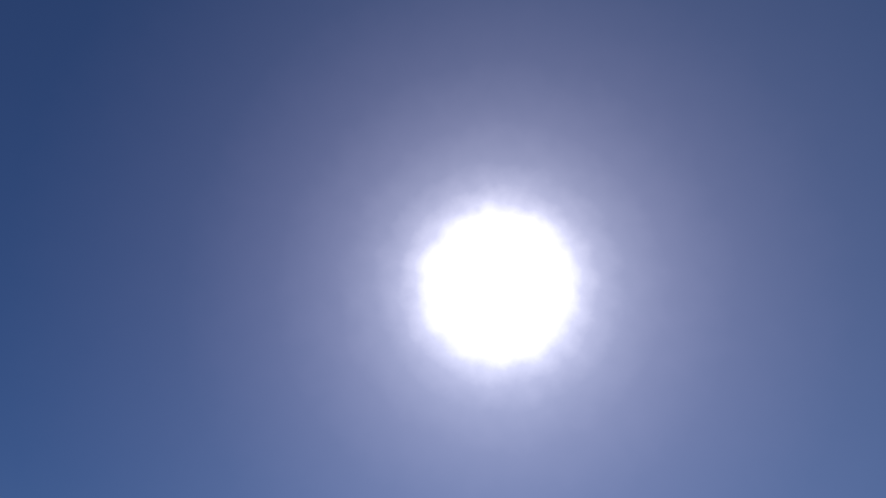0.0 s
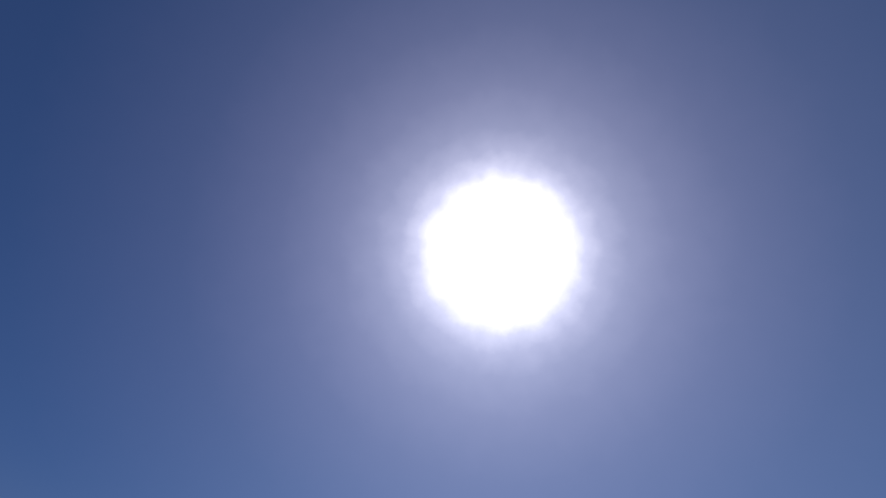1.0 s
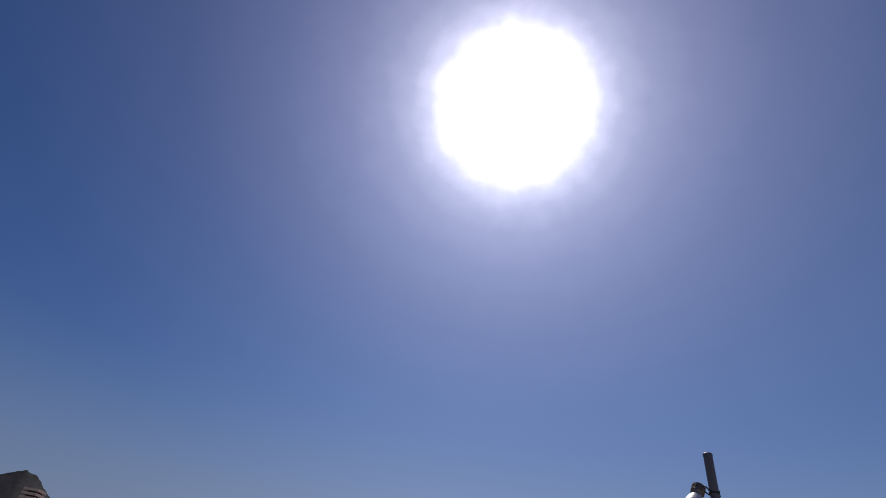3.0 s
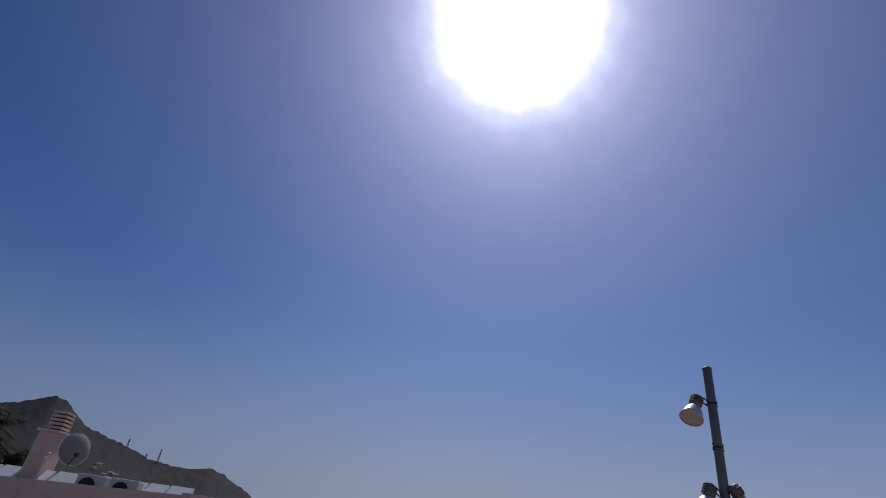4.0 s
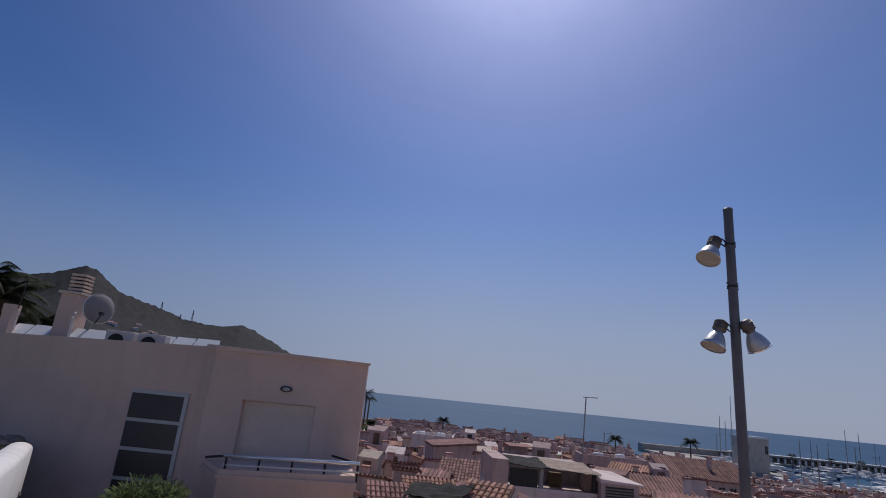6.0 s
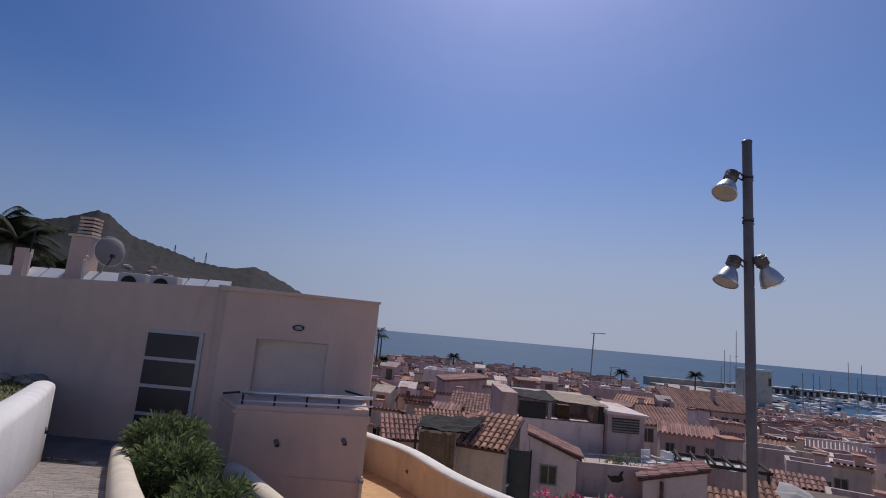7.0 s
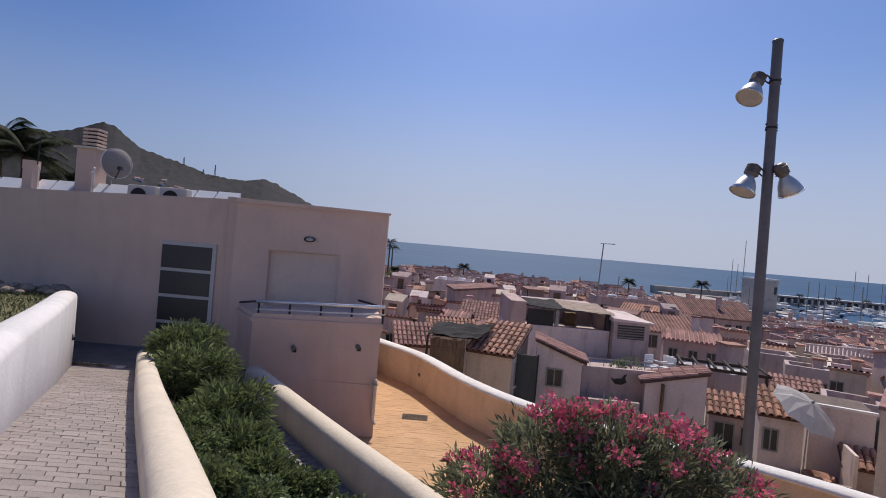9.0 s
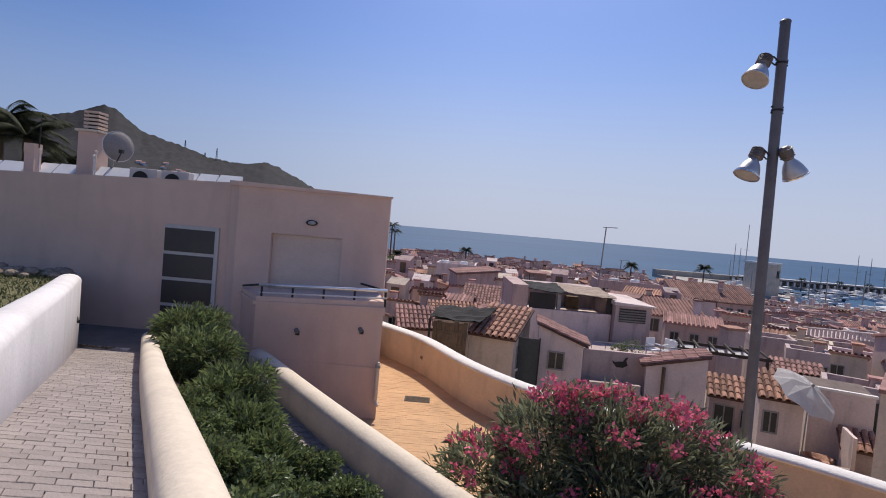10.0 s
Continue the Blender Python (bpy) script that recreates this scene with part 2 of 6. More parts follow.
def sea_material():
    m = bpy.data.materials.new("sea_water")
    m.use_nodes = True
    n, l = m.node_tree.nodes, m.node_tree.links
    p = n["Principled BSDF"]
    tc = n.new("ShaderNodeTexCoord")
    a, b = n.new("ShaderNodeTexNoise"), n.new("ShaderNodeTexNoise")
    a.inputs["Scale"].default_value, b.inputs["Scale"].default_value = 0.004, 0.35
    a.inputs["Detail"].default_value = b.inputs["Detail"].default_value = 6
    mp = n.new("ShaderNodeMapping")
    mp.inputs["Scale"].default_value = (0.5, 2.0, 1)
    l.new(tc.outputs["Object"], mp.inputs[0])
    l.new(mp.outputs[0], a.inputs["Vector"])
    l.new(tc.outputs["Object"], b.inputs["Vector"])
    r = n.new("ShaderNodeValToRGB")
    r.color_ramp.elements[0].position, r.color_ramp.elements[0].color = 0.35, (0.014, 0.066, 0.145, 1)
    r.color_ramp.elements[1].position, r.color_ramp.elements[1].color = 0.7, (0.022, 0.090, 0.178, 1)
    l.new(a.outputs["Fac"], r.inputs[0])
    l.new(r.outputs[0], p.inputs["Base Color"])
    p.inputs["Roughness"].default_value = 0.55
    p.inputs["Specular IOR Level"].default_value = 0.12
    bp = n.new("ShaderNodeBump")
    bp.inputs["Strength"].default_value, bp.inputs["Distance"].default_value = 0.6, 0.4
    l.new(b.outputs["Fac"], bp.inputs["Height"])
    l.new(bp.outputs[0], p.inputs["Normal"])
    return m


M_SEA = sea_material()


# ---- mesh helpers ----
def part(name, bm, material, parent=None, label="", smooth=False):
    me = bpy.data.meshes.new(name)
    bm.normal_update()
    bm.to_mesh(me)
    bm.free()
    me.materials.append(material)
    if smooth:
        for f in me.polygons:
            f.use_smooth = True
    ob = new(name, me)
    if parent is not None:
        ob.parent = parent
    if label:
        tagged(ob, label=label)
    return ob


def thing(name, m, label, category, group="", kind=""):
    ob = new(name)
    ob.matrix_basis = m
    return tagged(ob, label, category, group, kind)


def box(bm, x0, x1, y0, y1, z0, z1, bevel=0.0):
    v = [bm.verts.new(c) for c in ((x0, y0, z0), (x1, y0, z0), (x1, y1, z0), (x0, y1, z0), (x0, y0, z1), (x1, y0, z1), (x1, y1, z1), (x0, y1, z1))]
    fs = [bm.faces.new([v[i] for i in q]) for q in ((3, 2, 1, 0), (4, 5, 6, 7), (0, 1, 5, 4), (1, 2, 6, 5), (2, 3, 7, 6), (3, 0, 4, 7))]
    if bevel:
        es = list({e for f in fs for e in f.edges})
        bmesh.ops.bevel(bm, geom=es, offset=bevel, segments=2, affect="EDGES", profile=0.5)
    return bm


def boxed(*c, bevel=0.0):
    return box(bmesh.new(), *c, bevel=bevel)


def tube(bm, a, b, r0, r1=None, n=8, caps=True):
    a, b = Vector(a), Vector(b)
    r1 = r0 if r1 is None else r1
    q = (b - a).to_track_quat("Z", "Y")
    rings = [[bm.verts.new(p + q @ Vector((r * math.cos(2 * math.pi * i / n), r * math.sin(2 * math.pi * i / n), 0))) for i in range(n)] for p, r in ((a, r0), (b, r1))]
    for i in range(n):
        bm.faces.new((rings[0][i], rings[0][(i + 1) % n], rings[1][(i + 1) % n], rings[1][i]))
    if caps:
        bm.faces.new(rings[0][::-1])
        bm.faces.new(rings[1])
    return bm


def lathe(bm, profile, m=Matrix(), n=24):
    """Turns rows of (radius, height) round z, then moves them by m."""
    rings = [[bm.verts.new(m @ Vector((r * math.cos(2 * math.pi * i / n), r * math.sin(2 * math.pi * i / n), z))) for i in range(n)] for r, z in profile]
    for a, b in zip(rings, rings[1:]):
        for i in range(n):
            bm.faces.new((a[i], a[(i + 1) % n], b[(i + 1) % n], b[i]))
    return bm


def sweep(bm, path, section):
    """Carries section, rows of (across, height), along path, rows of (x, y, base height, top height), across lying level. height 0 to 1 runs from base to top; beyond 1 adds metres."""
    rings = []
    for i, (x, y, zb, zt) in enumerate(path):
        a, b = path[max(i - 1, 0)], path[min(i + 1, len(path) - 1)]
        d = Vector((b[0] - a[0], b[1] - a[1], 0)).normalized()
        side = Vector((d.y, -d.x, 0))
        ring = []
        for s, h in section:
            z = zb + (zt - zb) * h if h <= 1 else zt + (h - 1)
            ring.append(bm.verts.new(Vector((x, y, z)) + side * s))
        rings.append(ring)
    k = len(section)
    for a, b in zip(rings, rings[1:]):
        for i in range(k):
            bm.faces.new((a[i], b[i], b[(i + 1) % k], a[(i + 1) % k]))
    bm.faces.new(rings[0])
    bm.faces.new(rings[-1][::-1])
    bmesh.ops.recalc_face_normals(bm, faces=bm.faces)
    return bm


def spline(points, n=8):
    """A smooth line of rows through the given rows (Catmull-Rom)."""
    pts = [np.array(p, float) for p in points]
    pts = [2 * pts[0] - pts[1], *pts, 2 * pts[-1] - pts[-2]]
    out = []
    for i in range(1, len(pts) - 2):
        p0, p1, p2, p3 = pts[i - 1:i + 3]
        for k in range(n):
            t = k / n
            out.append(0.5 * (2 * p1 + (p2 - p0) * t + (2 * p0 - 5 * p1 + 4 * p2 - p3) * t * t + (3 * p1 - p0 - 3 * p2 + p3) * t ** 3))
    out.append(pts[-2])
    return [tuple(float(c) for c in p) for p in out]


def rounded(half, r=0.06):
    """The section of a wall with a rounded top, of the given half thickness."""
    arc = [(half * math.cos(a), 1 + r * 2 * math.sin(a)) for a in (math.pi * k / 8 for k in range(1, 8))]
    return [(half, 0), (half, 1)] + arc + [(-half, 1), (-half, 0)]


def prism(bm, corners, z0, tops):
    """A solid on a plan of corners, from z0 up to tops (one height, or one for each corner)."""
    tops = tops if isinstance(tops, (list, tuple)) else [tops] * len(corners)
    lo = [bm.verts.new((x, y, z0)) for x, y in corners]
    hi = [bm.verts.new((x, y, t)) for (x, y), t in zip(corners, tops)]
    bm.faces.new(hi)
    bm.faces.new(lo[::-1])
    for i in range(len(corners)):
        j = (i + 1) % len(corners)
        bm.faces.new((lo[i], lo[j], hi[j], hi[i]))
    bmesh.ops.recalc_face_normals(bm, faces=bm.faces)
    return bm


# ---- ground, sea, mountain ----
SEA = -12.0


def ground_z(x, y):
    z = -6.5 - 5.0 * min(max((y - 18) / 105, 0), 1)
    shore = 186 + 6 * math.sin(x * 0.05) - max(0, x - 38) * 2.9
    shore = max(shore, 88)
    z -= min(max((y - shore) / 6, 0), 1) * 3.0
    if x < -30:
        z += min((-30 - x) * 0.06, 12) * min(max((y - 20) / 60, 0), 1) * min(max((190 - y) / 60, 0), 1)
    return z


def grid_sheet(xs, ys, height):
    bm = bmesh.new()
    rows = [[bm.verts.new((x, y, height(x, y))) for x in xs] for y in ys]
    for a, b in zip(rows, rows[1:]):
        for i in range(len(xs) - 1):
            bm.faces.new((a[i], a[i + 1], b[i + 1], b[i]))
    return bm


xs = [-2400, -1200, -600, -300, -150] + list(range(-90, 241, 6)) + [300, 450, 900, 2400]
ys = [-300, -120, -40, -10] + list(range(0, 260, 6)) + [300, 450, 900, 2400]
ground = part("ground", grid_sheet(xs, ys, ground_z), M_EARTH, smooth=True)
tagged(ground, "dry earth slope going down to the sea", "ground", kind="structure")
bm = bmesh.new()
bmesh.ops.create_circle(bm, cap_ends=True, segments=96, radius=4850)
for v in bm.verts:
    v.co.z = SEA
water = tagged(part("water", bm, M_SEA), "calm blue sea under a clear sky", "sea", kind="structure")

RIDGE = [(-2600, 275), (-2100, 280), (-1677, 284), (-1489, 290), (-1400, 310), (-1293, 345), (-1245, 330), (-1151, 260), (-1050, 232), (-958, 207), (-900, 186),
         (-830, 176), (-760, 172), (-683, 184), (-640, 172), (-560, 135), (-505, 110), (-420, 62), (-340, 20), (-290, -14)]


def hill():
    bm = bmesh.new()
    rows = []
    xs_ = [RIDGE[0][0] + (RIDGE[-1][0] - RIDGE[0][0]) * i / 300 for i in range(301)]
    for k in range(41):
        f = k / 40
        row = []
        for x in xs_:
            top = float(np.interp(x, [p[0] for p in RIDGE], [p[1] for p in RIDGE]))
            y = 1100 + 900 * f
            s = f ** 1.25
            z = -14 + (top + 14) * s
            z += noise.noise((x * 0.004, y * 0.006, 0.3)) * 42 * s * (1 - f) * 2
            z += noise.noise((x * 0.045, y * 0.045, 2.0)) * 7 * s + noise.noise((x * 0.13, y * 0.13, 5.0)) * 2.5 * s
            row.append(bm.verts.new((x * (y / 2000), y, z * (y / 2000))))
        rows.append(row)
    for a, b in zip(rows, rows[1:]):
        for i in range(len(xs_) - 1):
            bm.faces.new((a[i], a[i + 1], b[i + 1], b[i]))
    return bm


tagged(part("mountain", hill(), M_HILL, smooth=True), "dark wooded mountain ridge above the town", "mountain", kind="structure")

# ---- terraces, ramp, walls ----
def ramp_z(y):
    return -2.55 + 0.184 * (9.12 - y) if y > 1.6 else -2.55 + 0.184 * 7.52


def ramp_edge(y):
    return -5.11 + 0.568 * (9.12 - y)


bm = bmesh.new()
ys_ = [9.12, 5.4, 1.6, -4.0]
ACROSS = Vector((1, 0.03, 0)).normalized()
lo = [[tuple(Vector((ramp_edge(y), y, -7.2)) + ACROSS * s) for s in (-1.4, 0.4)] for y in ys_]
hi = [[tuple(Vector((ramp_edge(y), y, ramp_z(y) - 0.012)) + ACROSS * s) for s in (-1.4, 0.4)] for y in ys_]
lo = [[bm.verts.new(c) for c in r] for r in lo]
hi = [[bm.verts.new(c) for c in r] for r in hi]
for i in range(3):
    bm.faces.new((hi[i][0], hi[i + 1][0], hi[i + 1][1], hi[i][1]))
    bm.faces.new((lo[i][0], hi[i][0], hi[i + 1][0], lo[i + 1][0]))
    bm.faces.new((lo[i][1], lo[i + 1][1], hi[i + 1][1], hi[i][1]))
bm.faces.new((lo[0][0], lo[0][1], hi[0][1], hi[0][0]))
bm.faces.new((lo[3][0], hi[3][0], hi[3][1], lo[3][1]))
bmesh.ops.recalc_face_normals(bm, faces=bm.faces)
ramp_floor = tagged(part("ramp_floor", bm, M_JOINT), "sloping walkway of grey concrete pavers", "walkway", kind="structure")

landing = part("landing_floor", prism(bmesh.new(), [(-8.5, 9.12), (-4.4, 9.12), (-3.3, 9.7), (-3.3, 10.9), (-8.5, 10.9)], -7.2, -2.575), M_LANDING)
tagged(landing, "landing before the building's door, shade partly in its dark grey", "floor", kind="structure")

bank = prism(bmesh.new(), [(-22, -4), (1.0, -4), (-1.2, 1.0), (-2.75, 3.4), (-6.1, 8.9), (-7.6, 10.8), (-22, 10.8)], -7.2,
             [-1.1, -1.25, -1.15, -1.22, -1.5, -1.55, -1.4])
tagged(part("lawn", bank, M_LAWN), "raised grassy bank behind a white wall", "lawn", kind="structure")

wall = sweep(bmesh.new(), spline([(0.3, -2.0, -1.3, -0.85), (-1.2, 0.7, -1.6, -0.88), (-2.9, 3.35, -2.2, -1.01), (-4.6, 6.3, -2.9, -1.21), (-6.06, 8.75, -3.2, -1.38)]), rounded(0.17, 0.05))
wall_ramp = tagged(part("wall_ramp", wall, M_WHITE, smooth=True), "whitewashed garden wall with a rounded top", "wall", kind="structure")
par1 = sweep(bmesh.new(), spline([(0.85, -1.2, -1.6, -0.92), (0.12, 0.2, -1.7, -0.92), (-0.76, 1.8, -1.7, -1.07), (-2.82, 5.4, -2.4, -1.70), (-4.87, 9.1, -3.0, -2.33), (-4.94, 9.25, -3.0, -2.36)]), rounded(0.125, 0.05))
tagged(part("wall_parapet", par1, M_CREAM, smooth=True), "low cream parapet with a rounded top", "wall", kind="structure")
par2 = sweep(bmesh.new(), spline([(7.5, -3.6, -4.2, -3.2), (3.15, 1.7, -4.2, -2.72), (0.60, 4.78, -4.2, -2.64), (-1.30, 7.12, -4.2, -2.60), (-3.1, 9.4, -4.2, -2.52)]), rounded(0.16, 0.06))
tagged(part("wall_parapet", par2, M_CREAM, smooth=True), "low cream parapet beside the lower path", "wall", kind="structure")
low = prism(bmesh.new(), [(7.5, -3.7), (-3.2, 9.5), (-3.3, 9.7), (-4.4, 9.12), (-4.3, 8.8), (6.2, -3.7)], -7.2, [-3.458, -2.838, -2.838, -2.838, -2.838, -3.458])
path_floor = tagged(part("path_floor", low, M_JOINT), "lower path of grey pavers beside a parapet", "walkway", kind="structure")
bed = prism(bmesh.new(), [(-4.75, 9.12), (-4.0, 9.0), (-0.2, 3.9), (6.1, -3.7), (2.6, -3.7), (-0.6, 1.7), (-2.7, 5.4)], -7.2, [-2.6, -2.85, -3.05, -3.3, -1.35, -1.45, -1.9])
tagged(part("planting_bed", bed, M_SOIL), "sloping bed of dark soil under shrubs", "planting bed", kind="structure")

PLAZA = -3.55
plaza = prism(bmesh.new(), [(7.6, -3.6), (-3.0, 9.65), (-1.2, 9.65), (-1.2, 11), (-2.2, 15.2), (-1.4, 14.6), (-0.25, 13.1), (0.85, 10.95), (1.9, 9.5), (4.6, 7.6), (5.85, 6.6), (8.6, 4.0), (10.5, 1.0), (10.5, -3.6)], -7.4, PLAZA - 0.003)
plaza_floor = tagged(part("plaza_floor", plaza, M_OJOINT), "ochre paved terrace inside a curved wall", "terrace", kind="structure")
WALLLINE = [(-2.4, 15.6, -7.4, -2.77), (-1.38, 14.44, -7.4, -2.77), (-0.28, 13.1, -7.4, -2.77), (0.78, 11.0, -7.4, -2.77), (1.85, 9.55, -7.4, -2.77), (3.2, 8.45, -7.4, -2.77), (4.6, 7.65, -7.4, -2.78), (5.85, 6.6, -7.4, -2.78), (8.6, 3.8, -7.4, -2.8), (10.6, 1.0, -7.4, -2.8), (11.2, -3.6, -7.4, -2.8)]
line = spline(WALLLINE, 6)
pw = sweep(bmesh.new(), line, [(0.13, 0), (0.13, 1), (-0.13, 1), (-0.13, 0)])
wall_plaza = tagged(part("wall_terrace", pw, M_PEACH), "peach rendered terrace wall with weather stains", "wall", kind="structure")
cap = sweep(bmesh.new(), [(x, y, zt - 0.02, zt + 0.045) for x, y, zb, zt in line], [(0.16, 0), (0.17, 0.5), (0.13, 1), (0.05, 1.02), (-0.05, 1.02), (-0.13, 1), (-0.17, 0.5), (-0.16, 0)])
part("coping", cap, M_CAP, wall_plaza, "white rounded coping", smooth=True)

# ---- the beige building ----
building = thing("building", pose(0, 0, 0), "beige stuccoed house with a balcony and flat roof", "house")
wing = prism(bmesh.new(), [(-20, 10.8), (-4.3, 10.8), (-4.3, 18), (-20, 18)], -7.0, [0.01, 0.54, 0.54, 0.01])
part("wall", wing, M_STUCCO, building)
block = prism(bmesh.new(), [(-4.3, 10.82), (-1.14, 10.88), (-2.3, 18), (-4.3, 18)], -7.0, [0.54, 0.485, 0.49, 0.54])
part("wall", block, M_STUCCO, building)


def front_y(x):
    return 10.6 + 0.0503 * (x + 4.1)


def front_top(x):
    return 0.525 - 0.0134 * (x + 4.1)


# the front skin leaves an opening for the shutter
for x0, x1, z0, z1 in ((-4.1, -3.42, -7.0, None), (-3.42, -2.02, -0.40, None), (-2.02, -1.12, -7.0, None), (-3.42, -2.02, -7.0, -1.75)):
    part("wall", prism(bmesh.new(), [(x0, front_y(x0)), (x1, front_y(x1)), (x1, front_y(x1) + 0.14), (x0, front_y(x0) + 0.14)], z0,
                       z1 or [front_top(x0), front_top(x1), front_top(x1), front_top(x0)]), M_STUCCO, building)
part("wall", prism(bmesh.new(), [(-4.3, 10.72), (-4.1, 10.6), (-4.1, 10.82), (-4.3, 10.82)], -7.0, [0.54, 0.525, 0.525, 0.54]), M_STUCCO, building)
lowblock = prism(bmesh.new(), [(-3.9, 10.6), (-3.28, 9.62), (-0.97, 9.6), (-1.2, 10.78)], -7.0, [-1.52, -1.52, -1.42, -1.42])
part("balcony", lowblock, M_STUCCO, building)

# ---- houses of the town ----
rng = random.Random(7)


def tiled_slope(bm, x0, x1, y0, y1, z0, z1, step=0.23, r=0.085):
    """Rows of half-round tiles running up a slope from y0 (eaves) to y1 (ridge), over a thin deck."""
    n = max(2, int((x1 - x0) / step))
    for i in range(n):
        cx = x0 + (i + 0.5) * (x1 - x0) / n
        ring = [(-1, 0), (-0.7, 0.75), (0, 1), (0.7, 0.75), (1, 0)]
        a = [bm.verts.new((cx + s * r, y0, z0 + h * r)) for s, h in ring]
        b = [bm.verts.new((cx + s * r, y1, z1 + h * r)) for s, h in ring]
        for k in range(4):
            bm.faces.new((a[k], a[k + 1], b[k + 1], b[k]))
        bm.faces.new(a[::-1])
    v = [bm.verts.new(c) for c in ((x0, y0, z0), (x1, y0, z0), (x1, y1, z1), (x0, y1, z1), (x0, y0, z0 - 0.09), (x1, y0, z0 - 0.09), (x1, y1, z1 - 0.09), (x0, y1, z1 - 0.09))]
    for q in ((0, 1, 2, 3), (7, 6, 5, 4), (0, 4, 5, 1), (1, 5, 6, 2), (2, 6, 7, 3), (3, 7, 4, 0)):
        bm.faces.new([v[i] for i in q])
    return bm


def add_window(parent, x, z, w, h, y=0.0, bars=False):
    """A window in a wall that faces -y at y."""
    win = part("window", boxed(x - w / 2, x + w / 2, y - 0.012, y + 0.05, z - h / 2, z + h / 2), M_WINDOW, parent)
    bm = bmesh.new()
    t = 0.05
    box(bm, x - w / 2 - t, x - w / 2, y - 0.03, y + 0.04, z - h / 2 - t, z + h / 2 + t)
    box(bm, x + w / 2, x + w / 2 + t, y - 0.03, y + 0.04, z - h / 2 - t, z + h / 2 + t)
    box(bm, x - w / 2, x + w / 2, y - 0.03, y + 0.04, z + h / 2, z + h / 2 + t)
    box(bm, x - w / 2, x + w / 2, y - 0.05, y + 0.04, z - h / 2 - t, z - h / 2)
    box(bm, x - 0.02, x + 0.02, y - 0.025, y, z - h / 2, z + h / 2)
    part("window_frame", bm, M_WFRAME, win)
    return win


def slack_sheet(corners, tops, sag=0.05, n=10, thick=0.03, seed=1.0):
    """A wrinkled, slack cloth over four corners, each with its own height."""
    bm = bmesh.new()
    layers = []
    for lower in (0, thick):
        rows = []
        for i in range(n + 1):
            u_, row_ = i / n, []
            for j in range(n + 1):
                v_ = j / n
                wts = ((1 - u_) * (1 - v_), u_ * (1 - v_), u_ * v_, (1 - u_) * v_)
                x = sum(k * c[0] for k, c in zip(wts, corners))
                y = sum(k * c[1] for k, c in zip(wts, corners))
                z = sum(k * t for k, t in zip(wts, tops)) - sag * 4 * (u_ * (1 - u_) + v_ * (1 - v_)) * 0.5
                z += sag * 1.3 * noise.noise((x * 2.6, y * 2.6, seed)) + sag * 0.6 * noise.noise((x * 7, y * 7, seed))
                row_.append(bm.verts.new((x + 0.06 * noise.noise((y * 3, x, seed)), y + 0.06 * noise.noise((x * 3, y, seed)), z - lower)))
            rows.append(row_)
        layers.append(rows)
    for rows in layers:
        for a, b in zip(rows, rows[1:]):
            for j in range(n):
                bm.faces.new((a[j], b[j], b[j + 1], a[j + 1]))
    bmesh.ops.recalc_face_normals(bm, faces=bm.faces)
    return bm


